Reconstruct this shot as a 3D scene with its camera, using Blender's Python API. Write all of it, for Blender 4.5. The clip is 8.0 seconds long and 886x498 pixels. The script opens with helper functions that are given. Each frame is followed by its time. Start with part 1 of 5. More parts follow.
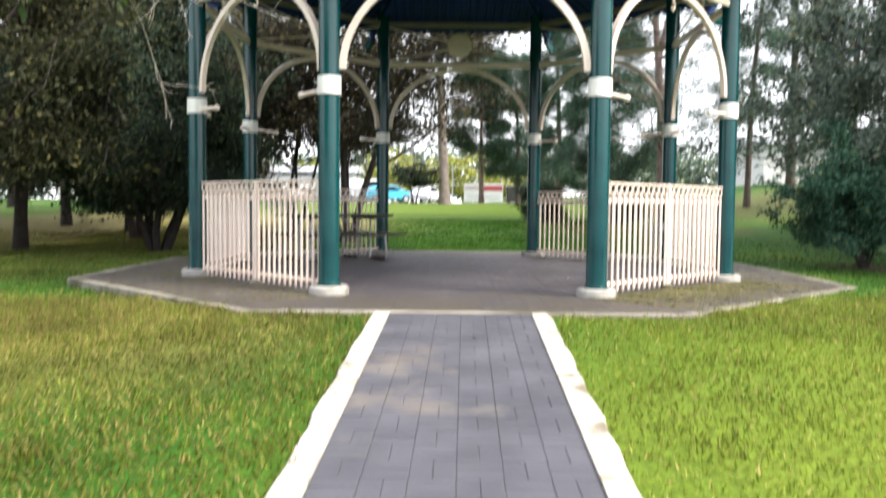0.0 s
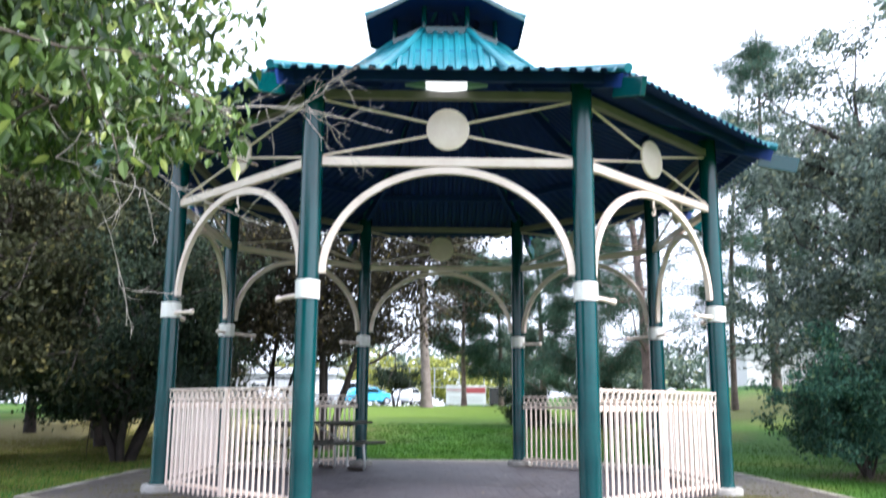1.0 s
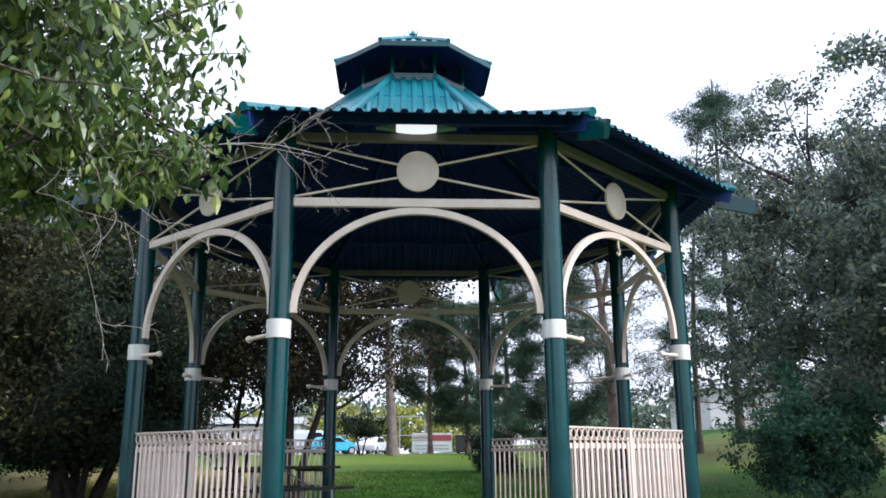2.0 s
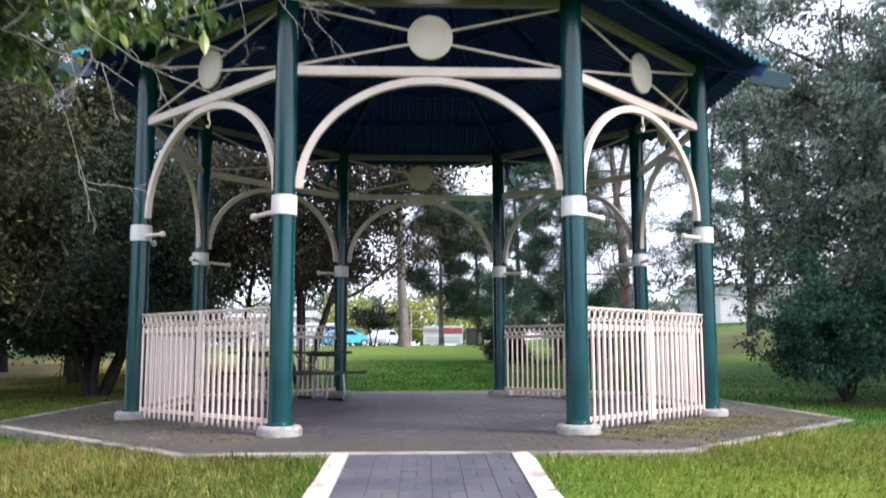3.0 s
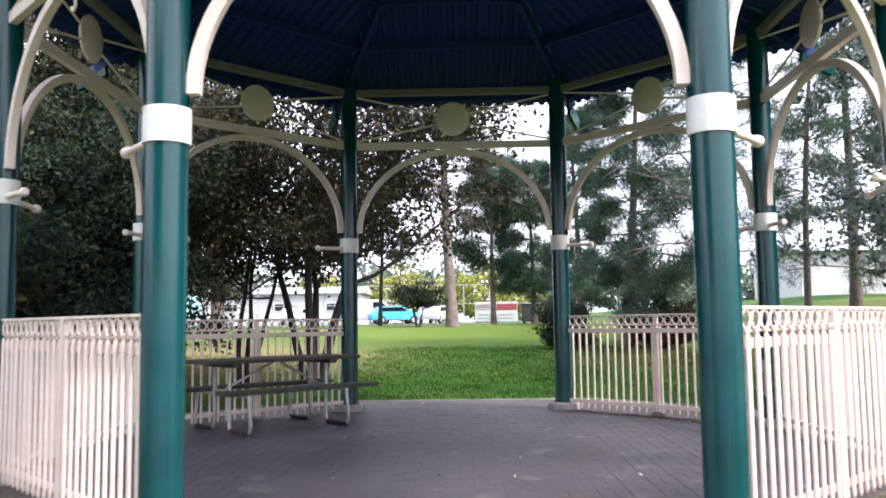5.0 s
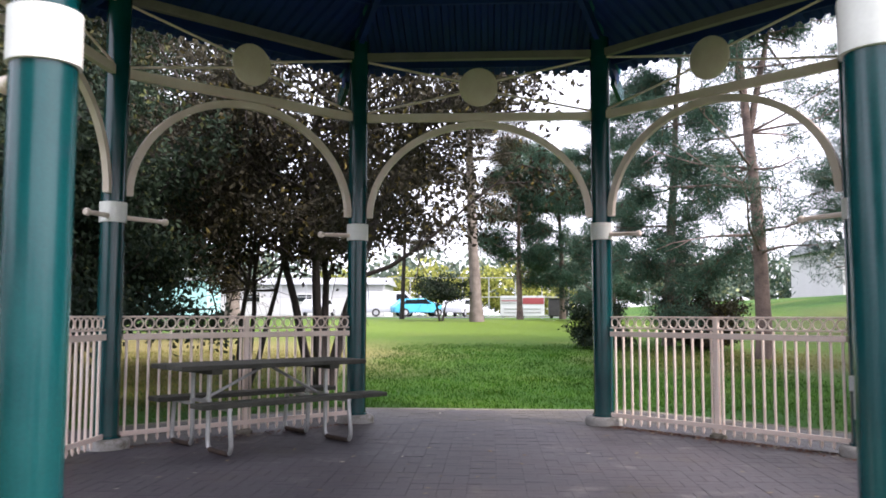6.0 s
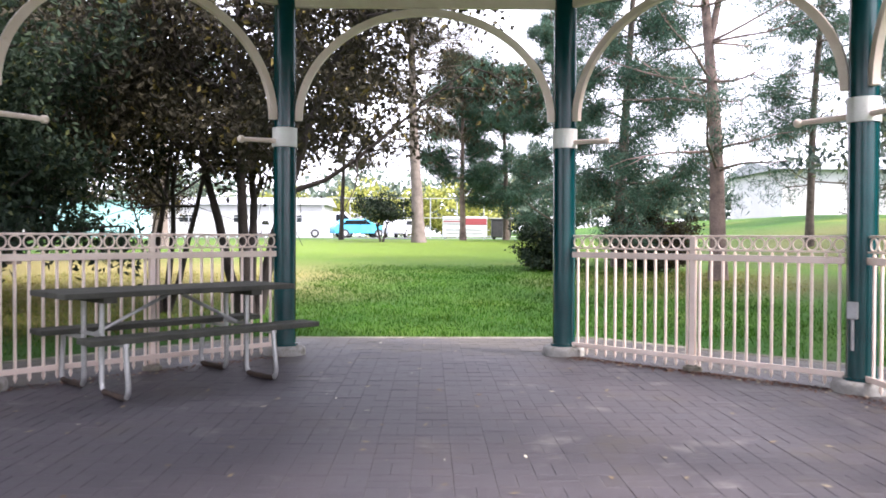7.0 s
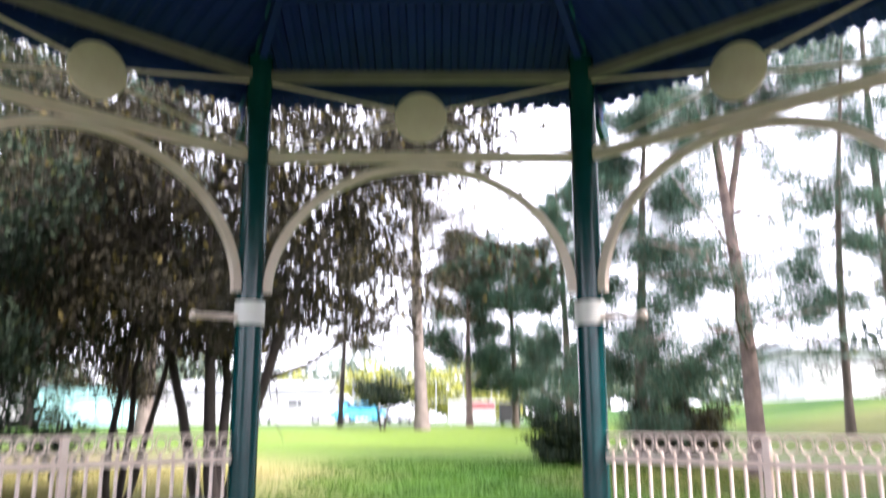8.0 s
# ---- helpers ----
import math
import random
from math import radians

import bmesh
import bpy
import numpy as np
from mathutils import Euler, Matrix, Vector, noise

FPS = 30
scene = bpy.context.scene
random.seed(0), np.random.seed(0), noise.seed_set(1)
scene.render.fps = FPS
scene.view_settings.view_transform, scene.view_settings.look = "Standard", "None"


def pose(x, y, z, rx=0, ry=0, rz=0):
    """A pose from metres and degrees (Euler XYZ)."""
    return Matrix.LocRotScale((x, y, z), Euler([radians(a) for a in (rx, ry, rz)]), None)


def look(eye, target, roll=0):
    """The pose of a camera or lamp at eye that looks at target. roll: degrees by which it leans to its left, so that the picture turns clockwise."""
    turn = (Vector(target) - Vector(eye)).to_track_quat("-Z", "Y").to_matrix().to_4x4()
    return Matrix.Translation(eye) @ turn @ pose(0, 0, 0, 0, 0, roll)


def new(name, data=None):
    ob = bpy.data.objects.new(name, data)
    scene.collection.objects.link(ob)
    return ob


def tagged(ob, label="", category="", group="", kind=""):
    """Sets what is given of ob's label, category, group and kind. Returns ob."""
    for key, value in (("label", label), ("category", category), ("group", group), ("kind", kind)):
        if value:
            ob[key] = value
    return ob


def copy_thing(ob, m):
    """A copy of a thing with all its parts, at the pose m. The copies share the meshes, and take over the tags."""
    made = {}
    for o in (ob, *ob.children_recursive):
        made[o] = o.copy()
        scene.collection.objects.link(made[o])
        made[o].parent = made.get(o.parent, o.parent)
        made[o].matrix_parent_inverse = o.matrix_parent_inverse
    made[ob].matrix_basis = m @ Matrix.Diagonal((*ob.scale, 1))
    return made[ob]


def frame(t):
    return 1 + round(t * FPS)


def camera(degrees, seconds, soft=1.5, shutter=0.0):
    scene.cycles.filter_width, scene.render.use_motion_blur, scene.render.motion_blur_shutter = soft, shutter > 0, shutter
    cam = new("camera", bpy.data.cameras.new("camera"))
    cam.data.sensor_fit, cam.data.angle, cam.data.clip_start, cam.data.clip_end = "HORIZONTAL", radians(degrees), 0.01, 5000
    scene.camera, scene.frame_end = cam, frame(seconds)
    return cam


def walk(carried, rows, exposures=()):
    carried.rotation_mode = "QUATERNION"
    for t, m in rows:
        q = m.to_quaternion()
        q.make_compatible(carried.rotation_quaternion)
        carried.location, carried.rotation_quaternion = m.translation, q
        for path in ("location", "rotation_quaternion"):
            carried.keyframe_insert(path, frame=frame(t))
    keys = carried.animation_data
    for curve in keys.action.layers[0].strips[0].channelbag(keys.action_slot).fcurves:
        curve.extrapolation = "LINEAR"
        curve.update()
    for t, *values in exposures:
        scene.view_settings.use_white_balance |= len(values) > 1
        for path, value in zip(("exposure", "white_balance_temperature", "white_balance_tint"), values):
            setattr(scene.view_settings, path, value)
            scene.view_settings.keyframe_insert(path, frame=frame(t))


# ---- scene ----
cam = camera(56.3, 8.0, soft=1.7, shutter=0.45)
PATH = [
    (0, (-0.126, -11.804, 0.932), (-0.144, -9.807, 0.824), 0.6),
    (0.5, (-0.119, -11.549, 0.981), (-0.105, -9.557, 1.156), 0.6),
    (1, (-0.129, -11.439, 1.007), (-0.108, -9.474, 1.379), 0.4),
    (1.2, (-0.126, -11.456, 1.012), (-0.077, -9.506, 1.455), 0.2),
    (2.3, (-0.223, -11.545, 0.871), (-0.115, -9.608, 1.356), -0.4),
    (2.5, (-0.232, -11.517, 0.866), (-0.135, -9.566, 1.296), -0.3),
    (3, (-0.195, -11.074, 0.771), (-0.114, -9.091, 1.013), -0.1),
    (3.5, (-0.131, -10.388, 0.857), (-0.085, -8.396, 1.031), -0.4),
    (4, (-0.047, -9.48, 0.894), (-0.078, -7.486, 1.045), -0.2),
    (4.2, (-0.028, -9.111, 0.893), (-0.04, -7.116, 1.04), -0.8),
    (5.3, (0.156, -6.911, 1.189), (0.093, -4.92, 1.372), -0.8),
    (5.5, (0.152, -6.646, 1.198), (0.087, -4.655, 1.369), -0.9),
    (6, (0.131, -5.983, 1.197), (0.017, -3.992, 1.355), 0.1),
    (6.5, (0.05, -5.429, 1.082), (0.016, -3.432, 1.18), -0.8),
    (7, (0.061, -4.831, 1.165), (0.09, -2.831, 1.134), 0.2),
    (7.5, (0.119, -4.135, 1.286), (0.135, -2.136, 1.339), -0.1),
    (7.8, (0.125, -3.592, 1.293), (0.145, -1.6, 1.476), -0.2),
    (8, (0.143, -3.34, 1.285), (0.156, -1.382, 1.688), -0.1),
]
EXPOSURES = [
    (0.0, 1.56, 6520, 10),
    (0.6, 1.73, 5900, 14),
    (1.0, 1.68, 5750, 13),
    (2.4, 0.62, 5750, 15),
    (3.0, 1.21, 5850, 18),
    (3.5, 1.78, 5850, 20),
    (4.0, 1.83, 5950, 19),
    (5.5, 1.48, 6120, 19),
    (6.5, 1.76, 6280, 21),
    (7.0, 2.11, 6180, 21),
    (7.6, 2.28, 6100, 22),
    (8.0, 2.36, 6200, 22),
]
walk(cam, [(t, look(e, g, r)) for t, e, g, r in PATH], EXPOSURES)

# ---- world and light: bright hazy sky, soft low sun behind the walk ----
SUN_EL, SUN_AZ = 46.0, 116.0
world = bpy.data.worlds.new("sky")
scene.world = world
world.use_nodes = True
wn, wl = world.node_tree.nodes, world.node_tree.links
sky = wn.new("ShaderNodeTexSky")
sky.sky_type = "NISHITA"
sky.sun_disc = False
sky.sun_elevation = radians(SUN_EL)
sky.sun_rotation = radians(SUN_AZ)
sky.dust_density = 3.0
sky.air_density = 1.0
bg = wn["Background"]
veil = wn.new("ShaderNodeMix")
veil.data_type = "RGBA"
veil.inputs[0].default_value = 0.75
veil.inputs[7].default_value = (9.5, 9.6, 10.0, 1)
wl.new(sky.outputs[0], veil.inputs[6])
wl.new(veil.outputs[2], bg.inputs[0])
bg.inputs[1].default_value = 0.118
sun_data = bpy.data.lights.new("sun", "SUN")
sun_data.energy, sun_data.angle, sun_data.color = 2.6, radians(16), (1.0, 0.93, 0.82)
sun = new("sun", sun_data)
az = radians(SUN_AZ)
sun.matrix_world = look((0, 0, 0), (-math.sin(az) * math.cos(radians(SUN_EL)), -math.cos(az) * math.cos(radians(SUN_EL)), -math.sin(radians(SUN_EL))))


# ---- materials ----
def nodes_of(name):
    m = bpy.data.materials.new(name)
    m.use_nodes = True
    return m, m.node_tree.nodes, m.node_tree.links


def surface(name, a, b, rough=0.6, metal=0.0, scale=6.0, fine=60.0, bump=0.15, spot=None, spot_scale=2.0, spot_at=0.58, rand=0.0, where="Object", spec=0.5):
    """A painted or mineral surface: two tones mixed by noise, a fine grain, an optional stain colour, relief."""
    m, n, l = nodes_of(name)
    p = n["Principled BSDF"]
    co = n.new("ShaderNodeTexCoord")
    src = n.new("ShaderNodeNewGeometry").outputs["Position"] if where == "World" else co.outputs[where]
    big = n.new("ShaderNodeTexNoise")
    big.inputs["Scale"].default_value, big.inputs["Detail"].default_value = scale, 6
    small = n.new("ShaderNodeTexNoise")
    small.inputs["Scale"].default_value, small.inputs["Detail"].default_value = fine, 4
    l.new(src, big.inputs["Vector"]), l.new(src, small.inputs["Vector"])
    add = n.new("ShaderNodeMath")
    add.operation = "MULTIPLY_ADD"
    add.inputs[1].default_value = 0.45
    l.new(small.outputs[0], add.inputs[0]), l.new(big.outputs[0], add.inputs[2])
    ramp = n.new("ShaderNodeValToRGB")
    ramp.color_ramp.elements[0].position, ramp.color_ramp.elements[1].position = 0.5, 0.95
    ramp.color_ramp.elements[0].color, ramp.color_ramp.elements[1].color = (*a, 1), (*b, 1)
    l.new(add.outputs[0], ramp.inputs[0])
    col = ramp.outputs[0]
    if spot:
        st = n.new("ShaderNodeTexNoise")
        st.inputs["Scale"].default_value, st.inputs["Detail"].default_value = spot_scale, 8
        st.inputs["Roughness"].default_value = 0.65
        l.new(src, st.inputs["Vector"])
        edge = n.new("ShaderNodeMapRange")
        edge.inputs[1].default_value, edge.inputs[2].default_value = spot_at, spot_at + 0.12
        l.new(st.outputs[0], edge.inputs[0])
        mix = n.new("ShaderNodeMix")
        mix.data_type = "RGBA"
        mix.inputs[7].default_value = (*spot, 1)
        l.new(edge.outputs[0], mix.inputs[0]), l.new(col, mix.inputs[6])
        col = mix.outputs[2]
    if rand:
        oi = n.new("ShaderNodeObjectInfo")
        gi = n.new("ShaderNodeNewGeometry")
        sm = n.new("ShaderNodeMath")
        sm.operation = "ADD"
        l.new(oi.outputs["Random"], sm.inputs[0]), l.new(gi.outputs["Random Per Island"], sm.inputs[1])
        mr = n.new("ShaderNodeMapRange")
        mr.inputs[2].default_value = 2.0
        mr.inputs[3].default_value, mr.inputs[4].default_value = 1 - rand, 1 + rand
        l.new(sm.outputs[0], mr.inputs[0])
        hv = n.new("ShaderNodeHueSaturation")
        l.new(mr.outputs[0], hv.inputs["Value"]), l.new(col, hv.inputs["Color"])
        col = hv.outputs[0]
    l.new(col, p.inputs["Base Color"])
    rr = n.new("ShaderNodeMapRange")
    rr.inputs[3].default_value, rr.inputs[4].default_value = max(0.05, rough - 0.12), min(1, rough + 0.12)
    l.new(big.outputs[0], rr.inputs[0]), l.new(rr.outputs[0], p.inputs["Roughness"])
    p.inputs["Metallic"].default_value = metal
    p.inputs["Specular IOR Level"].default_value = spec
    bp = n.new("ShaderNodeBump")
    bp.inputs["Strength"].default_value, bp.inputs["Distance"].default_value = bump, 0.02
    l.new(small.outputs[0], bp.inputs["Height"]), l.new(bp.outputs[0], p.inputs["Normal"])
    return m


def leafy(name, dark, light, other=None, other_at=0.9, rough=0.6, translucency=0.35, gloss=0.12):
    """Leaves: each one takes its own tone between two greens, a few take a third; some light goes through."""
    m, n, l = nodes_of(name)
    p = n["Principled BSDF"]
    g = n.new("ShaderNodeNewGeometry")
    ramp = n.new("ShaderNodeValToRGB")
    e = ramp.color_ramp.elements
    e[0].color, e[1].color = (*dark, 1), (*light, 1)
    e[1].position = other_at - 0.03
    if other:
        k = e.new(other_at)
        k.color = (*other, 1)
    l.new(g.outputs["Random Per Island"], ramp.inputs[0])
    no = n.new("ShaderNodeTexNoise")
    no.inputs["Scale"].default_value = 0.9
    l.new(g.outputs["Position"], no.inputs["Vector"])
    mr = n.new("ShaderNodeMapRange")
    mr.inputs[1].default_value, mr.inputs[2].default_value = 0.3, 0.7
    mr.inputs[3].default_value, mr.inputs[4].default_value = 0.65, 1.35
    l.new(no.outputs[0], mr.inputs[0])
    hv = n.new("ShaderNodeHueSaturation")
    l.new(ramp.outputs[0], hv.inputs["Color"]), l.new(mr.outputs[0], hv.inputs["Value"])
    l.new(hv.outputs[0], p.inputs["Base Color"])
    p.inputs["Roughness"].default_value = rough
    p.inputs["Specular IOR Level"].default_value = gloss
    tr = n.new("ShaderNodeBsdfTranslucent")
    l.new(hv.outputs[0], tr.inputs["Color"])
    mx = n.new("ShaderNodeMixShader")
    mx.inputs[0].default_value = translucency
    l.new(p.outputs[0], mx.inputs[1]), l.new(tr.outputs[0], mx.inputs[2])
    l.new(mx.outputs[0], n["Material Output"].inputs["Surface"])
    return m


TEAL = surface("teal_paint", (0.0015, 0.036, 0.041), (0.003, 0.059, 0.063), rough=0.17, scale=3, fine=90, bump=0.03, spot=(0.010, 0.046, 0.056), spot_scale=5, spot_at=0.62)
NAVY = surface("dark_blue_steel", (0.006, 0.023, 0.118), (0.010, 0.036, 0.170), rough=0.6, scale=3, fine=50, bump=0.03, spec=0.25)
ROOF = surface("teal_roof_steel", (0.006, 0.110, 0.145), (0.016, 0.165, 0.205), rough=0.33, scale=2, fine=40, bump=0.02, spot=(0.04, 0.14, 0.16), spot_scale=3, spot_at=0.63)
CREAM = surface("cream_paint", (0.76, 0.61, 0.525), (0.86, 0.735, 0.65), rough=0.42, scale=5, fine=80, bump=0.05, spot=(0.52, 0.42, 0.30), spot_scale=7, spot_at=0.66)
WHITE = surface("white_paint", (0.74, 0.73, 0.70), (0.86, 0.85, 0.82), rough=0.4, scale=5, fine=80, bump=0.04, spot=(0.55, 0.52, 0.46), spot_scale=9, spot_at=0.66)
CONCRETE = surface("concrete", (0.13, 0.12, 0.095), (0.34, 0.31, 0.26), rough=0.9, scale=2, fine=45, bump=0.4, spot=(0.085, 0.080, 0.050), spot_scale=1.6, spot_at=0.47, where="World")
FOOTING = surface("footing_concrete", (0.25, 0.24, 0.225), (0.40, 0.39, 0.365), rough=0.9, scale=5, fine=45, bump=0.35, spot=(0.16, 0.145, 0.11), spot_scale=6, spot_at=0.53)
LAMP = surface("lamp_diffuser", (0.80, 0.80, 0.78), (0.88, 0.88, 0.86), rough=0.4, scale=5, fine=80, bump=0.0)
# Emission added to hold the diffuser white under the eaves, as if lit.
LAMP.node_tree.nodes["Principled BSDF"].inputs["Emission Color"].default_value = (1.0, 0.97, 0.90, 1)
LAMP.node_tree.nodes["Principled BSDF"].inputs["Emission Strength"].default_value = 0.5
CAPGREEN = surface("pale_green_plastic", (0.16, 0.30, 0.25), (0.22, 0.36, 0.31), rough=0.35, scale=5, fine=60, bump=0.02)
EDGING = surface("pale_edging", (0.32, 0.29, 0.255), (0.51, 0.475, 0.43), rough=0.85, scale=3, fine=50, bump=0.4, spot=(0.16, 0.135, 0.095), spot_scale=2.6, spot_at=0.53, where="World")
PAVER = surface("slate_paver", (0.045, 0.046, 0.058), (0.079, 0.078, 0.094), rough=0.68, scale=2.2, fine=120, bump=0.3, spot=(0.130, 0.114, 0.102), spot_scale=0.9, spot_at=0.57, rand=0.12, where="World", spec=0.45)


def soil_on(m):
    """Soil and dust carried onto the paving outside the ring of posts, in ragged patches."""
    n, l = m.node_tree.nodes, m.node_tree.links
    p = n["Principled BSDF"]
    old = p.inputs["Base Color"].links[0].from_socket
    g = n.new("ShaderNodeNewGeometry")
    flat = n.new("ShaderNodeVectorMath")
    flat.operation = "MULTIPLY"
    flat.inputs[1].default_value = (1, 1, 0)
    l.new(g.outputs["Position"], flat.inputs[0])
    dist = n.new("ShaderNodeVectorMath")
    dist.operation = "LENGTH"
    l.new(flat.outputs[0], dist.inputs[0])
    rise = n.new("ShaderNodeMapRange")
    rise.inputs[1].default_value, rise.inputs[2].default_value = 2.7, 4.0
    fall = n.new("ShaderNodeMapRange")
    fall.inputs[1].default_value, fall.inputs[2].default_value = 4.9, 6.0
    fall.inputs[3].default_value, fall.inputs[4].default_value = 1.0, 0.0
    l.new(dist.outputs["Value"], rise.inputs[0]), l.new(dist.outputs["Value"], fall.inputs[0])
    zone = n.new("ShaderNodeMath")
    zone.operation = "MULTIPLY"
    l.new(rise.outputs[0], zone.inputs[0]), l.new(fall.outputs[0], zone.inputs[1])
    no = n.new("ShaderNodeTexNoise")
    no.inputs["Scale"].default_value, no.inputs["Detail"].default_value, no.inputs["Roughness"].default_value = 1.3, 9, 0.7
    l.new(g.outputs["Position"], no.inputs["Vector"])
    mix = n.new("ShaderNodeMath")
    mix.operation = "MULTIPLY_ADD"
    mix.inputs[1].default_value = 0.22
    l.new(zone.outputs[0], mix.inputs[0]), l.new(no.outputs[0], mix.inputs[2])
    edge = n.new("ShaderNodeMapRange")
    edge.inputs[1].default_value, edge.inputs[2].default_value = 0.55, 0.74
    l.new(mix.outputs[0], edge.inputs[0])
    col = n.new("ShaderNodeMix")
    col.data_type = "RGBA"
    col.inputs[7].default_value = (0.064, 0.054, 0.043, 1)
    l.new(edge.outputs[0], col.inputs[0]), l.new(old, col.inputs[6])
    l.new(col.outputs[2], p.inputs["Base Color"])


FLOOR_PAVER = surface("plum_grey_paver", (0.039, 0.035, 0.044), (0.066, 0.057, 0.065), rough=0.55, scale=1.2, fine=90, bump=0.3, spot=(0.140, 0.128, 0.128), spot_scale=1.9, spot_at=0.575, rand=0.14, where="World", spec=0.45)
soil_on(FLOOR_PAVER)
JOINT = surface("joint_sand", (0.075, 0.070, 0.075), (0.130, 0.118, 0.118), rough=0.95, scale=6, fine=150, bump=0.2, where="World")
BARK = surface("grey_brown_bark", (0.055, 0.042, 0.034), (0.15, 0.12, 0.10), rough=0.95, scale=7, fine=40, bump=0.9)
BARK_DARK = surface("dark_bark", (0.020, 0.016, 0.015), (0.055, 0.042, 0.038), rough=0.95, scale=7, fine=40, bump=0.8)
BARK_PALE = surface("pale_bark", (0.115, 0.092, 0.082), (0.235, 0.195, 0.175), rough=0.9, scale=4, fine=30, bump=0.8)
BARK_RED = surface("reddish_pine_bark", (0.090, 0.066, 0.058), (0.25, 0.180, 0.155), rough=0.95, scale=4, fine=30, bump=0.9)
TWIG = surface("pale_twig", (0.27, 0.24, 0.225), (0.48, 0.44, 0.415), rough=0.9, scale=8, fine=60, bump=0.4)
WOOD = surface("weathered_wood", (0.030, 0.031, 0.025), (0.078, 0.078, 0.062), rough=0.8, scale=4, fine=70, bump=0.5, spot=(0.030, 0.032, 0.024), spot_scale=3)
# Dark brown for the foot bars: shade under the table put into the colour.
SHADED_TUBE = surface("shaded_brown_tube", (0.030, 0.020, 0.015), (0.075, 0.048, 0.034), rough=0.85, scale=9, fine=70, bump=0.3)
GALV = surface("galvanised_tube", (0.42, 0.42, 0.42), (0.60, 0.60, 0.59), rough=0.45, metal=0.75, scale=9, fine=60, bump=0.05)
WALLWHITE = surface("pale_wall", (0.47, 0.46, 0.47), (0.57, 0.56, 0.57), rough=0.8, scale=0.4, fine=8, bump=0.1)
ROOFGREY = surface("grey_roof_sheet", (0.26, 0.27, 0.29), (0.34, 0.35, 0.37), rough=0.6, scale=0.5, fine=10, bump=0.1)
CYAN = surface("turquoise_panel", (0.28, 0.58, 0.60), (0.40, 0.67, 0.68), rough=0.6, scale=0.5, fine=10, bump=0.05)
CARBLUE = surface("blue_car_paint", (0.06, 0.38, 0.58), (0.09, 0.46, 0.66), rough=0.25, scale=1, fine=30, bump=0.01)
CARWHITE = surface("white_car_paint", (0.50, 0.52, 0.54), (0.58, 0.60, 0.62), rough=0.25, scale=1, fine=30, bump=0.01)
RED = surface("red_panel", (0.24, 0.045, 0.055), (0.32, 0.065, 0.075), rough=0.5, scale=1, fine=20, bump=0.02)
BLACK = surface("black_rubber", (0.012, 0.012, 0.013), (0.03, 0.03, 0.03), rough=0.8, scale=6, fine=60, bump=0.1)
DARKGLASS = surface("dark_glass", (0.015, 0.02, 0.025), (0.03, 0.035, 0.04), rough=0.08, scale=2, fine=20, bump=0.0)
GREYMETAL = surface("grey_metal", (0.32, 0.33, 0.34), (0.46, 0.47, 0.48), rough=0.5, metal=0.5, scale=6, fine=50, bump=0.05)
ASPHALT = surface("asphalt", (0.10, 0.10, 0.105), (0.16, 0.16, 0.16), rough=0.9, scale=0.6, fine=40, bump=0.3, where="World")

LEAF_NEAR = leafy("fresh_green_leaf", (0.014, 0.042, 0.010), (0.150, 0.235, 0.055), (0.34, 0.40, 0.10), 0.93, rough=0.36, translucency=0.38, gloss=0.6)
LEAF_TURN = leafy("yellowing_leaf", (0.26, 0.30, 0.03), (0.60, 0.54, 0.05), rough=0.45, translucency=0.4, gloss=0.3)
LEAF_PLUM = leafy("purple_brown_leaf", (0.020, 0.0190, 0.013), (0.058, 0.052, 0.033), (0.13, 0.105, 0.032), 0.95, translucency=0.25)
LEAF_DARK = leafy("dark_green_leaf", (0.012, 0.022, 0.015), (0.036, 0.054, 0.032), (0.075, 0.085, 0.03), 0.96, translucency=0.25)
LEAF_OLIVE = leafy("olive_brown_leaf", (0.015, 0.018, 0.009), (0.052, 0.057, 0.026), (0.13, 0.12, 0.045), 0.93, translucency=0.25)
GRASS_DRY = leafy("dry_grass_blade", (0.120, 0.105, 0.030), (0.270, 0.230, 0.080), (0.15, 0.20, 0.03), 0.7, rough=0.8, translucency=0.2)
LITTER = leafy("reddish_litter", (0.060, 0.028, 0.022), (0.190, 0.105, 0.075), (0.40, 0.34, 0.26), 0.93, rough=0.9, translucency=0.05)
# Same paint as the arches, darkened here for the eaves' shade.
BEAM_SHADED = surface("shaded_tan_beam_paint", (0.165, 0.146, 0.136), (0.225, 0.200, 0.186), rough=0.5, scale=5, fine=80, bump=0.05)
LEAF_GUM = leafy("grey_green_leaf", (0.046, 0.070, 0.064), (0.205, 0.255, 0.200), (0.28, 0.29, 0.17), 0.94, translucency=0.3)
# Pale tones: the haze of distance is put into the leaf colour.
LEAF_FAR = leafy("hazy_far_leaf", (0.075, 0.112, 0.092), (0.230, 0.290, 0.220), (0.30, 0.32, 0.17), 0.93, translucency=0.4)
NEEDLE = leafy("pine_needle", (0.024, 0.058, 0.042), (0.078, 0.140, 0.092), (0.11, 0.08, 0.045), 0.95, translucency=0.25)
NEEDLE_BROWN = leafy("brownish_needle", (0.024, 0.026, 0.015), (0.075, 0.073, 0.042), (0.12, 0.085, 0.04), 0.9, translucency=0.2)
LEAF_BUSH = leafy("bush_leaf", (0.022, 0.066, 0.050), (0.085, 0.180, 0.115), (0.15, 0.22, 0.10), 0.95, translucency=0.3)
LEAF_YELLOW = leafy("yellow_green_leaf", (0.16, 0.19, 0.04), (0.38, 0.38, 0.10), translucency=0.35)
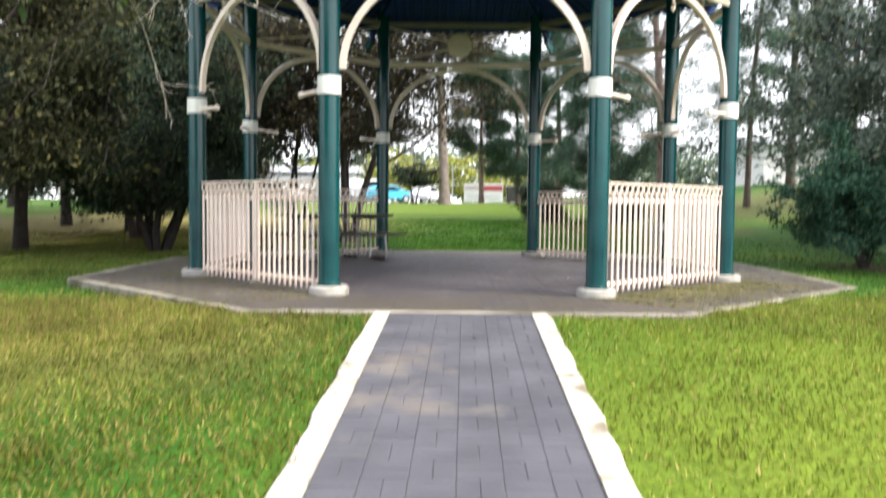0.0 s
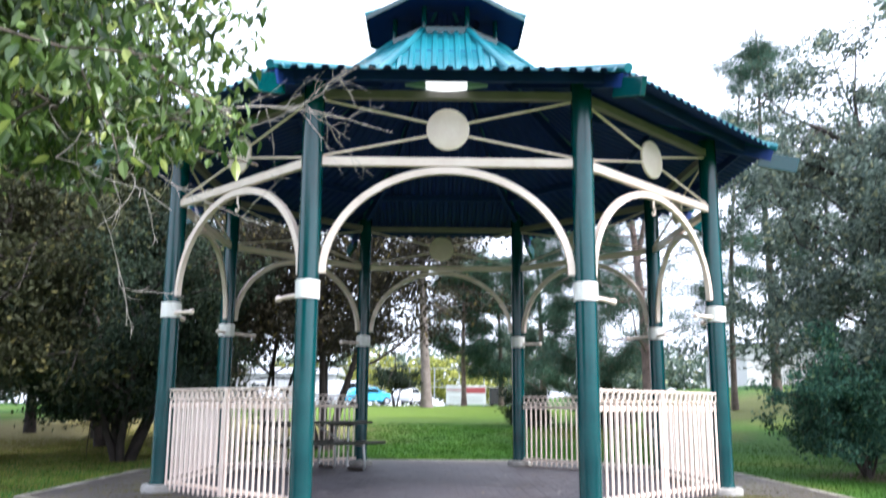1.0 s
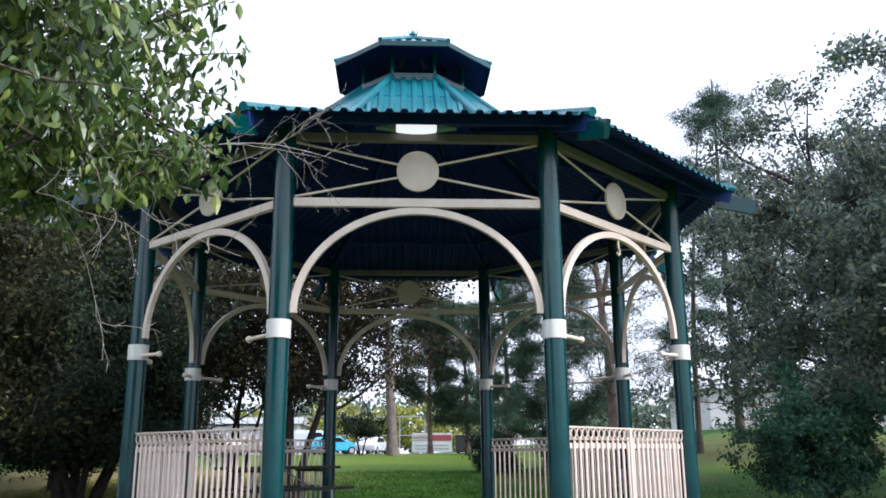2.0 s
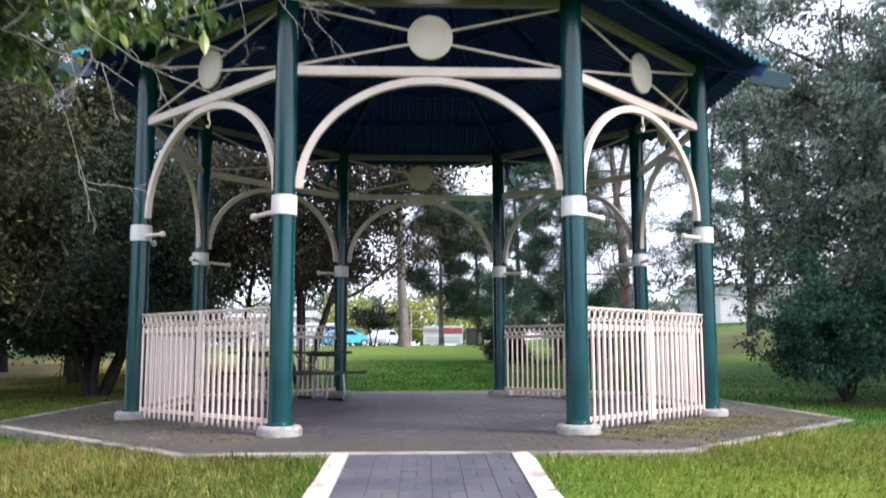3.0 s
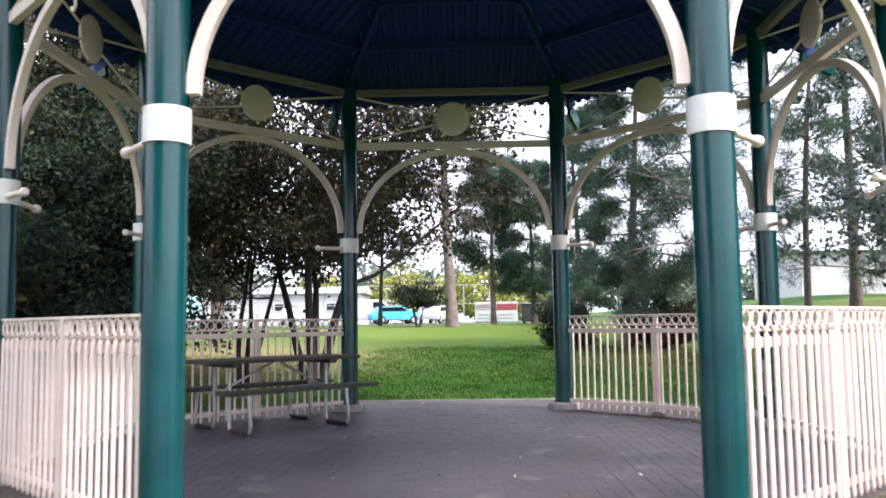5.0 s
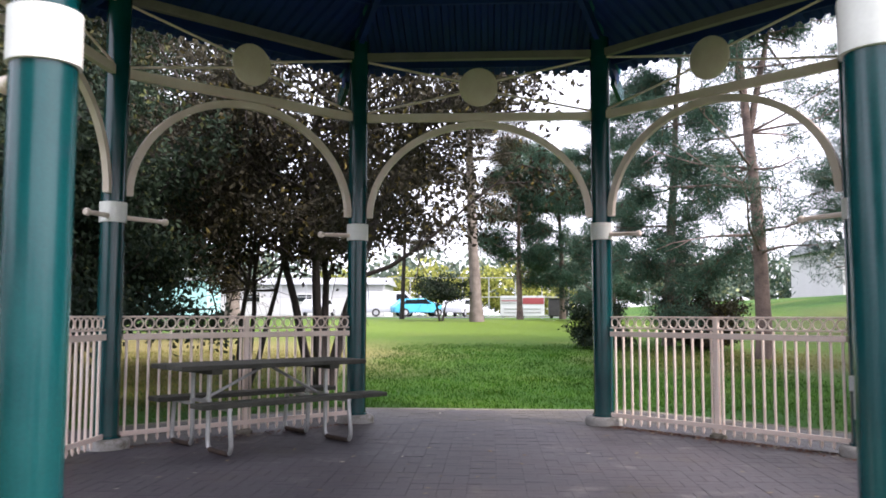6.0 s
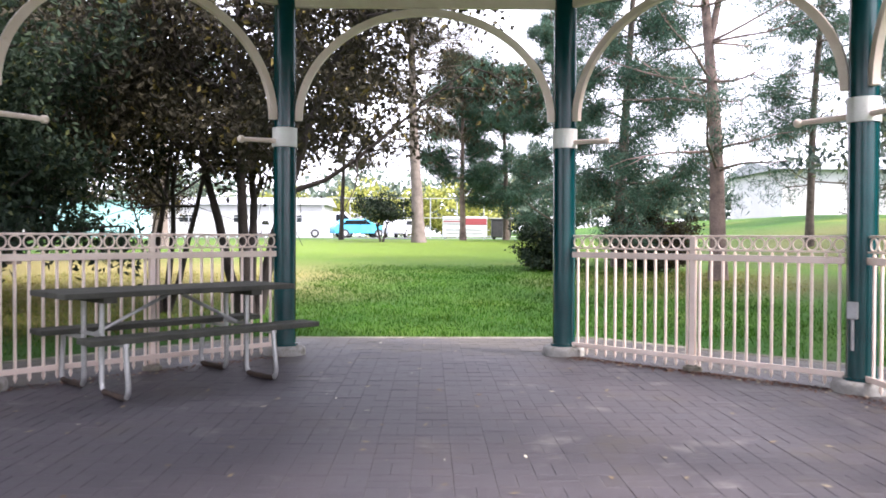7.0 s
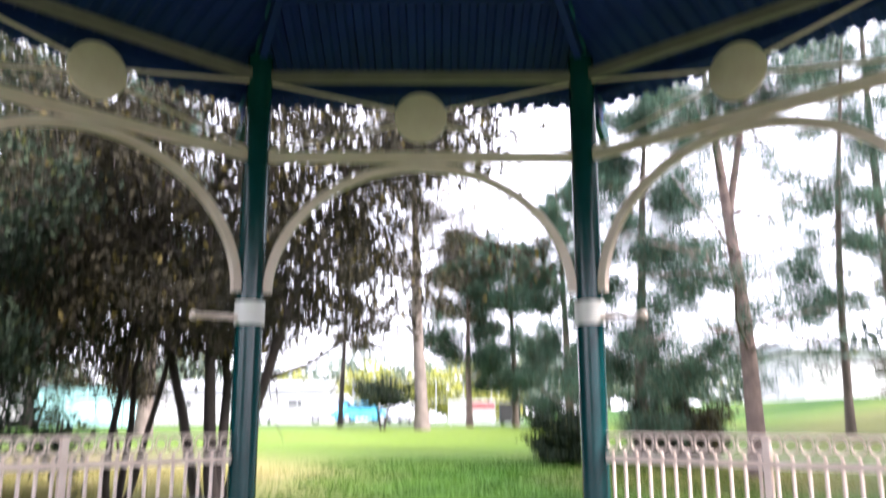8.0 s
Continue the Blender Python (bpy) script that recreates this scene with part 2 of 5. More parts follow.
GRASS = leafy("grass_blade", (0.070, 0.110, 0.010), (0.215, 0.250, 0.036), (0.38, 0.33, 0.11), 0.92, rough=0.6, translucency=0.3)

# Olive, partly dry blades left of the path, darkened for the tree's shade there.
GRASS_OLIVE = leafy("olive_grass_blade", (0.042, 0.066, 0.007), (0.125, 0.145, 0.022), (0.27, 0.22, 0.07), 0.90, rough=0.6, translucency=0.3)
# Roof and tree shade beyond the paving is put into this green.
GRASS_SHADED = leafy("shaded_green_grass_blade", (0.013, 0.060, 0.003), (0.040, 0.112, 0.007), (0.09, 0.145, 0.02), 0.96, rough=0.6, translucency=0.3)
MOSS = leafy("moss", (0.100, 0.088, 0.040), (0.230, 0.200, 0.100), (0.11, 0.14, 0.035), 0.8, rough=0.9, translucency=0.1)
DRYLEAF = leafy("dry_leaf", (0.16, 0.11, 0.06), (0.42, 0.36, 0.26), (0.62, 0.58, 0.48), 0.85, rough=0.8, translucency=0.1)


def lawn():
    m, n, l = nodes_of("lawn")
    p = n["Principled BSDF"]
    g = n.new("ShaderNodeNewGeometry")
    big = n.new("ShaderNodeTexNoise")
    big.inputs["Scale"].default_value, big.inputs["Detail"].default_value = 0.35, 5
    fine = n.new("ShaderNodeTexNoise")
    fine.inputs["Scale"].default_value, fine.inputs["Detail"].default_value = 22, 6
    l.new(g.outputs["Position"], big.inputs["Vector"]), l.new(g.outputs["Position"], fine.inputs["Vector"])
    r1 = n.new("ShaderNodeValToRGB")
    r1.color_ramp.elements[0].position, r1.color_ramp.elements[1].position = 0.36, 0.56
    r1.color_ramp.elements[0].color, r1.color_ramp.elements[1].color = (0.019, 0.078, 0.004, 1), (0.050, 0.120, 0.008, 1)
    straw = r1.color_ramp.elements.new(0.76)
    straw.color = (0.145, 0.170, 0.035, 1)
    l.new(big.outputs[0], r1.inputs[0])
    col = r1.outputs[0]
    # The (-1, 25) tone puts the sunlit far lawn into the colour.
    for (cx, cy), r_in, r_out, tone in (((-8.5, 12.0), 4.5, 8.5, (0.25, 0.205, 0.085)), ((5.0, 11.5), 1.0, 3.6, (0.17, 0.15, 0.06)), ((-1.0, 25.0), 5.0, 12.0, (0.125, 0.190, 0.022)), ((-3.6, -5.4), 0.6, 2.6, (0.22, 0.19, 0.06)), ((4.5, -8.5), 3.0, 5.6, (0.130, 0.180, 0.015)), ((12.5, 17.0), 3.0, 7.0, (0.115, 0.120, 0.040)), ((6.9, 1.5), 0.5, 1.3, (0.13, 0.080, 0.055))):
        sub = n.new("ShaderNodeVectorMath")
        sub.operation = "SUBTRACT"
        sub.inputs[1].default_value = (cx, cy, 0)
        l.new(g.outputs["Position"], sub.inputs[0])
        ln = n.new("ShaderNodeVectorMath")
        ln.operation = "LENGTH"
        l.new(sub.outputs[0], ln.inputs[0])
        fray = n.new("ShaderNodeMath")
        fray.operation = "MULTIPLY_ADD"
        fray.inputs[1].default_value = r_out * 0.8
        l.new(big.outputs[0], fray.inputs[0]), l.new(ln.outputs["Value"], fray.inputs[2])
        zone = n.new("ShaderNodeMapRange")
        zone.inputs[1].default_value, zone.inputs[2].default_value = r_in + r_out * 0.4, r_out * 1.4
        zone.inputs[3].default_value, zone.inputs[4].default_value = 0.85, 0.0
        l.new(fray.outputs[0], zone.inputs[0])
        mz = n.new("ShaderNodeMix")
        mz.data_type = "RGBA"
        mz.inputs[7].default_value = (*tone, 1)
        l.new(zone.outputs[0], mz.inputs[0]), l.new(col, mz.inputs[6])
        col = mz.outputs[2]
    r2 = n.new("ShaderNodeValToRGB")
    r2.color_ramp.elements[0].position, r2.color_ramp.elements[1].position = 0.3, 0.72
    r2.color_ramp.elements[0].color, r2.color_ramp.elements[1].color = (0.62, 0.62, 0.62, 1), (1.22, 1.22, 1.15, 1)
    l.new(fine.outputs[0], r2.inputs[0])
    mx = n.new("ShaderNodeMix")
    mx.data_type, mx.blend_type = "RGBA", "MULTIPLY"
    mx.inputs[0].default_value = 1
    l.new(col, mx.inputs[6]), l.new(r2.outputs[0], mx.inputs[7])
    l.new(mx.outputs[2], p.inputs["Base Color"])
    p.inputs["Roughness"].default_value = 0.9
    p.inputs["Specular IOR Level"].default_value = 0.2
    b = n.new("ShaderNodeBump")
    b.inputs["Strength"].default_value, b.inputs["Distance"].default_value = 0.8, 0.05
    l.new(fine.outputs[0], b.inputs["Height"]), l.new(b.outputs[0], p.inputs["Normal"])
    return m


LAWN = lawn()


# ---- building helpers ----
def mesh_of(name, v, f, mat, smooth=False):
    """A mesh from an array of corners and an array of equal-sided faces."""
    v, f = np.asarray(v, dtype=np.float32), np.asarray(f, dtype=np.int32)
    me = bpy.data.meshes.new(name)
    me.vertices.add(len(v))
    me.vertices.foreach_set("co", v.ravel())
    me.loops.add(f.size)
    me.loops.foreach_set("vertex_index", f.ravel())
    me.polygons.add(len(f))
    me.polygons.foreach_set("loop_start", np.arange(0, f.size, f.shape[1], dtype=np.int32))
    me.polygons.foreach_set("use_smooth", np.full(len(f), smooth))
    me.update(calc_edges=True)
    me.materials.append(mat)
    return me


def child(name, me, parent, label="", m=None):
    ob = new(name, me)
    ob.parent = parent
    if m is not None:
        ob.matrix_basis = m
    if label:
        ob["label"] = label
    return ob


def finish(bm, name, mat, smooth=False):
    bmesh.ops.recalc_face_normals(bm, faces=bm.faces)
    me = bpy.data.meshes.new(name)
    bm.to_mesh(me)
    bm.free()
    me.materials.append(mat)
    if smooth:
        me.polygons.foreach_set("use_smooth", [True] * len(me.polygons))
        me.set_sharp_from_angle(angle=radians(40))
    return me


def part(name, bm, mat, parent, label="", smooth=False, m=None):
    return child(name, finish(bm, name, mat, smooth), parent, label, m)


def box(bm, c, s, bevel=0.0, m=None):
    g = bmesh.ops.create_cube(bm, size=1, matrix=Matrix.Translation(c) @ Matrix.Diagonal((*s, 1)))
    if bevel:
        es = list({e for v in g["verts"] for e in v.link_edges})
        bmesh.ops.bevel(bm, geom=es, offset=bevel, segments=2, affect="EDGES", profile=0.5)
    if m is not None:
        bmesh.ops.transform(bm, matrix=m, verts=bm.verts)
    return bm


def tube(bm, pts, r, sides=10, cap=True):
    """A round bar along the points; r is one radius or one for each point."""
    pts = [Vector(p) for p in pts]
    rr = r if isinstance(r, (list, tuple)) else [r] * len(pts)
    rings = []
    side = None
    for i, p in enumerate(pts):
        d = (pts[min(i + 1, len(pts) - 1)] - pts[max(i - 1, 0)]).normalized()
        if side is None:
            side = d.orthogonal().normalized()
        side = (side - d * side.dot(d)).normalized()
        up = d.cross(side)
        rings.append([bm.verts.new(p + (side * math.cos(2 * math.pi * k / sides) + up * math.sin(2 * math.pi * k / sides)) * rr[i]) for k in range(sides)])
    for q0, q1 in zip(rings, rings[1:]):
        for k in range(sides):
            bm.faces.new((q0[k], q0[(k + 1) % sides], q1[(k + 1) % sides], q1[k]))
    if cap:
        bm.faces.new(rings[0][::-1])
        bm.faces.new(rings[-1])
    return bm


def lathe(bm, profile, sides=24):
    """A turned form from (radius, height) pairs."""
    rings = [[bm.verts.new((r * math.cos(2 * math.pi * k / sides), r * math.sin(2 * math.pi * k / sides), z)) for k in range(sides)] for r, z in profile]
    for q0, q1 in zip(rings, rings[1:]):
        for k in range(sides):
            bm.faces.new((q0[k], q0[(k + 1) % sides], q1[(k + 1) % sides], q1[k]))
    bm.faces.new(rings[0][::-1])
    bm.faces.new(rings[-1])
    return bm


def flat_bar(bm, p, q, w, d):
    """A rectangular bar from p to q, w high and d deep."""
    p, q = Vector(p), Vector(q)
    x = (q - p).normalized()
    y = Vector((0, 0, 1)).cross(x)
    y = y.normalized() if y.length > 1e-4 else Vector((0, 1, 0))
    z = x.cross(y)
    m = Matrix((x, y, z)).transposed().to_4x4()
    m.translation = (p + q) / 2
    g = bmesh.ops.create_cube(bm, size=1, matrix=m @ Matrix.Diagonal(((q - p).length, d, w, 1)))
    return g


def empty(name, m=None, **tags):
    ob = new(name)
    if m is not None:
        ob.matrix_basis = m
    return tagged(ob, **tags)


# ---- ground ----
APO = 3.32          # centre to the line of posts
SIDE = 2.75         # post to post
SLAB = 4.72         # centre to the slab's edge


def smooth01(a, b, v):
    u = min(1.0, max(0.0, (v - a) / (b - a)))
    return u * u * (3 - 2 * u)


def ground_z(x, y):
    z = -0.02
    if y < -4.6:
        z -= 0.06 * min(9.0, -4.6 - y)
    if y > 4.7:
        z += 0.043 * (min(y, 28) - 4.7)
    z += 1.1 * smooth01(5, 16, x) * smooth01(2, 22, y)
    z -= 0.15 * smooth01(5, 12, -x) * (1 - smooth01(5, 20, y))
    z -= 0.075 * smooth01(1.3, 4.2, -x) * (1 - smooth01(-1, 5, y))
    r = math.hypot(x, y)
    if r > 5.5:
        z += 0.05 * noise.noise((x * 0.25, y * 0.25, 0.0)) * smooth01(5.5, 9, r)
    return z


def axis_lines(near, step, far, grow):
    out, v, s = [], 0.0, step
    while v < far:
        out.append(v)
        if v > near:
            s *= grow
        v += s
    return sorted({-q for q in out} | set(out))


def build_ground():
    xs, ys = axis_lines(14, 0.4, 600, 1.09), axis_lines(16, 0.4, 600, 1.09)
    v = [(x, y, ground_z(x, y)) for y in ys for x in xs]
    w = len(xs)
    f = [(j * w + i, j * w + i + 1, (j + 1) * w + i + 1, (j + 1) * w + i) for j in range(len(ys) - 1) for i in range(w - 1)]
    ob = new("ground", mesh_of("ground", v, f, LAWN, True))
    tagged(ob, "mown green park lawn sloping up round the pavilion", "lawn", kind="structure")


build_ground()


def octagon(apo, z):
    k = apo * math.tan(radians(22.5))
    return [Vector((p[0], p[1], z)) for p in ((-k, -apo), (k, -apo), (apo, -k), (apo, k), (k, apo), (-k, apo), (-apo, k), (-apo, -k))]


# ---- pavilion floor and path bases (their pavers come last) ----
def build_slab():
    bm = bmesh.new()
    lo, hi = [bm.verts.new(p) for p in octagon(SLAB - 0.12, -0.3)], [bm.verts.new(p) for p in octagon(SLAB - 0.12, -0.0030)]
    bm.faces.new(hi)
    for k in range(8):
        bm.faces.new((lo[k], lo[(k + 1) % 8], hi[(k + 1) % 8], hi[k]))
    floor = new("floor", finish(bm, "floor", JOINT))
    tagged(floor, "eight-sided paved floor of slate-grey pavers with sandy joints", "floor", kind="structure")
    o, i = octagon(SLAB, 0), octagon(SLAB - 0.115, 0)
    for k in range(8):
        bm = bmesh.new()
        q = [o[k], o[(k + 1) % 8], i[(k + 1) % 8], i[k]]
        a = [bm.verts.new((p.x, p.y, -0.3)) for p in q]
        b = [bm.verts.new((p.x, p.y, 0.004)) for p in q]
        bm.faces.new(b)
        for j in range(4):
            bm.faces.new((a[j], a[(j + 1) % 4], b[(j + 1) % 4], b[j]))
        bmesh.ops.bevel(bm, geom=[e for e in bm.edges if all(v.co.z > -0.1 for v in e.verts)], offset=0.012, segments=2, affect="EDGES", profile=0.5)
        part("kerb", bm, CONCRETE, floor, "worn concrete kerb round the paved floor")
    return floor


FLOOR = build_slab()
PATH_X, PATH_W = -0.032, 1.215


def path_z(y):
    return -0.004 - 0.06 * max(0.0, -4.72 - y)


def path_x(y):
    return PATH_X + 0.0165 * (y + 4.72)


def build_path():
    y0, y1 = -15.0, -SLAB - 0.002
    bm = bmesh.new()
    for x0, x1, top in ((-PATH_W / 2, PATH_W / 2, -0.0055),):
        vs = [bm.verts.new((path_x(y) + x, y, path_z(y) + dz)) for dz in (-0.2, top) for x, y in ((x0, y0), (x1, y0), (x1, y1), (x0, y1))]
        for f in ((4, 5, 6, 7), (0, 1, 5, 4), (1, 2, 6, 5), (2, 3, 7, 6), (3, 0, 4, 7)):
            bm.faces.new([vs[k] for k in f])
    path = new("path", finish(bm, "path", JOINT))
    tagged(path, "straight garden path of slate-grey pavers between pale edging strips", "path", kind="structure")
    for s in (-1, 1):
        bm = bmesh.new()
        n = 44
        rows = []
        rng = random.Random(5 + s)
        for k in range(n + 1):
            y = y0 + (y1 - y0) * k / n
            inner, outer = path_x(y) + s * (PATH_W / 2 + 0.002), path_x(y) + s * (PATH_W / 2 + 0.145 + rng.uniform(-0.012, 0.016))
            z = path_z(y)
            rows.append([bm.verts.new((x, y, zz)) for x, zz in ((inner, z - 0.2), (inner, z + 0.012), (outer - s * 0.012, z + 0.014), (outer, z + 0.002), (outer, z - 0.2))])
        for p, q in zip(rows, rows[1:]):
            for j in range(4):
                bm.faces.new((p[j], p[j + 1], q[j + 1], q[j]))
        bm.faces.new(rows[0])
        bm.faces.new(rows[-1][::-1])
        part("edging", bm, EDGING, path, "whitish painted concrete edging strip, grass creeping over")
    return path


WALKWAY = build_path()


# ---- pavilion ----
POSTS = octagon(APO, 0)
gazebo = empty("gazebo", label="teal and cream eight-sided park bandstand with corrugated roof", category="gazebo")


def frame_at(angle):
    """Pose of a side of the octagon: x along it, y to the centre."""
    return pose(APO * math.cos(radians(angle)), APO * math.sin(radians(angle)), 0, 0, 0, angle + 90)


FENCED = (-45, 0, 45, 135, 180, 225)


def build_posts():
    bm = bmesh.new()
    lathe(bm, [(0.128, 0.085), (0.128, 0.108), (0.112, 0.112), (0.109, 0.13), (0.109, 4.33), (0.02, 4.34)], 28)
    shaft = finish(bm, "post", TEAL, True)
    bm = bmesh.new()
    lathe(bm, [(0.205, -0.02), (0.207, 0.05), (0.196, 0.078), (0.18, 0.088), (0.05, 0.09)], 28)
    foot = finish(bm, "footing", FOOTING, True)
    bm = bmesh.new()
    lathe(bm, [(0.110, 2.03), (0.121, 2.032), (0.121, 2.215), (0.110, 2.217)], 28)
    band = finish(bm, "band", WHITE, True)
    bm = bmesh.new()
    tube(bm, [(0.10, 0, 2.085), (0.40, 0, 2.075), (0.47, 0, 2.07)], [0.024, 0.021, 0.021], 10)
    tube(bm, [(0.46, 0, 2.07), (0.475, 0, 2.07), (0.505, 0, 2.07), (0.52, 0, 2.07)], [0.022, 0.034, 0.034, 0.022], 10)
    arm = finish(bm, "bracket_arm", CREAM, True)
    for k, p in enumerate(POSTS):
        post = child("post", shaft, gazebo, "round teal steel post with a glossy coat", Matrix.Translation(p))
        child("footing", foot, post, "rough round concrete footing")
        child("band", band, post, "white painted band")
        for j, ang in ((k, -90 + 45 * k), (k - 1, -135 + 45 * k)):
            if (ang % 360) in [q % 360 for q in FENCED]:
                other = POSTS[(k + 1) % 8] if j == k else POSTS[(k - 1) % 8]
                d = other - p
                child("bracket_arm", arm, post, "cream stub bracket with a rounded end", pose(0, 0, 0, 0, 0, math.degrees(math.atan2(d.y, d.x))))


build_posts()


def build_side(angle):
    """One side of the frame: tie, beam, arch, disc and its four rods."""
    m = frame_at(angle)
    h = SIDE / 2 - 0.10
    if not SIDES:
        bm = bmesh.new()
        box(bm, (0, 0, 3.44), (2 * h, 0.06, 0.09), 0.004)
        SIDES["beam"] = finish(bm, "beam", CREAM)
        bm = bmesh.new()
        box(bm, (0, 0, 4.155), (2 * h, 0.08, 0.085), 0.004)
        SIDES["tie"] = finish(bm, "tie_beam", BEAM_SHADED)
        bm = bmesh.new()
        n, rows = 40, []
        for k in range(n + 1):
            u = math.pi * k / n
            c, s = math.cos(u), math.sin(u)
            rows.append([bm.verts.new((rx * c, y, 2.29 + rz * s)) for rx, rz, y in ((1.275, 1.098, -0.028), (1.275, 1.098, 0.028), (1.205, 1.028, 0.028), (1.205, 1.028, -0.028))])
        for p, q in zip(rows, rows[1:]):
            for j in range(4):
                bm.faces.new((p[j], p[(j + 1) % 4], q[(j + 1) % 4], q[j]))
        bm.faces.new(rows[0])
        bm.faces.new(rows[-1])
        SIDES["arch"] = finish(bm, "arch", CREAM, True)
        bm = bmesh.new()
        lathe(bm, [(0.05, -0.018), (0.213, -0.018), (0.221, -0.012), (0.221, 0.012), (0.213, 0.018), (0.05, 0.018)], 40)
        bmesh.ops.transform(bm, matrix=pose(0, 0, 3.79, 90), verts=bm.verts)
        SIDES["disc"] = finish(bm, "disc", CREAM, True)
        for s in (-1, 1):
            for key, z0, z1 in (("up", 3.86, 4.10), ("low", 3.72, 3.50)):
                bm = bmesh.new()
                tube(bm, [(s * 0.20, 0, z0), (s * (h + 0.01), 0, z1)], 0.013, 8)
                SIDES[key, s] = finish(bm, "rod", CREAM, True)
        bm = bmesh.new()
        tube(bm, [(0, 0, 3.40), (0, 0, 3.22)], 0.014, 8)
        tube(bm, [(0.0, 0, 3.23), (0.028, 0, 3.20), (0.03, 0, 3.16), (0, 0, 3.135), (-0.03, 0, 3.15), (-0.03, 0, 3.17)], 0.010, 8)
        SIDES["hook"] = finish(bm, "hook", CREAM, True)
    child("beam", SIDES["beam"], gazebo, "cream painted cross beam", m)
    child("tie_beam", SIDES["tie"], gazebo, "tan tie beam, darkened for the shade under the eaves", m)
    child("arch", SIDES["arch"], gazebo, "cream bent steel arch", m)
    d = child("disc", SIDES["disc"], gazebo, "round cream ornamental disc", m)
    for key in (("up", -1), ("up", 1), ("low", -1), ("low", 1)):
        child("rod", SIDES[key], d)
    if angle in (-45, 225):
        child("hook", SIDES["hook"], gazebo, "cream hanging-basket hook", m)


SIDES = {}
for k in range(8):
    build_side(-90 + 45 * k)

EAVE, EAVE_Z, KNEE, KNEE_Z, TOP, TOP_Z = 4.04, 4.15, 1.95, 4.96, 0.75, 6.08
TAN = math.tan(radians(22.5))


def roof_z(r):
    """Height of the bell-cast roof at r metres from the centre, square to a side."""
    if r > KNEE:
        return EAVE_Z + (EAVE - r) * (KNEE_Z - EAVE_Z) / (EAVE - KNEE)
    return KNEE_Z + (KNEE - r) * (TOP_Z - KNEE_Z) / (KNEE - TOP)


def ribbed_panel(name, r0, knee, r1, z_of, pitch, height, top_mat, under_mat):
    """An eighth of a roof: sheet steel with trapezoid ribs running down the fall, cut at the hips. x along the eave, -y outwards."""
    half = r0 * TAN
    k = -int(half / pitch) - 1
    stops = []
    while k * pitch <= half + pitch:
        c = k * pitch
        stops += [(c - 0.30 * pitch, 0), (c - 0.16 * pitch, 1), (c + 0.16 * pitch, 1), (c + 0.30 * pitch, 0)]
        k += 1
    stops = [q for q in stops if -half < q[0] < half]
    stops = [(-half, 0)] + stops + [(half, 0)]
    bm = bmesh.new()
    rows = []
    for u, on in stops:
        top_r = max(r1, min(r0 - 0.002, abs(u) / TAN))
        col = []
        for r in (r0, max(knee, top_r + 0.001), top_r):
            z = z_of(r) + on * height
            col.append((bm.verts.new((u, -r, z)), bm.verts.new((u, -r, z - 0.006))))
        rows.append(col)
    for p, q in zip(rows, rows[1:]):
        for j in range(2):
            f = bm.faces.new((p[j][0], q[j][0], q[j + 1][0], p[j + 1][0]))
            g = bm.faces.new((p[j + 1][1], q[j + 1][1], q[j][1], p[j][1]))
            g.material_index = 1
        bm.faces.new((p[0][0], p[0][1], q[0][1], q[0][0]))
        bm.faces.new((p[2][1], p[2][0], q[2][0], q[2][1]))
    me = bpy.data.meshes.new(name)
    bm.to_mesh(me)
    bm.free()
    me.materials.append(top_mat)
    me.materials.append(under_mat)
    return me


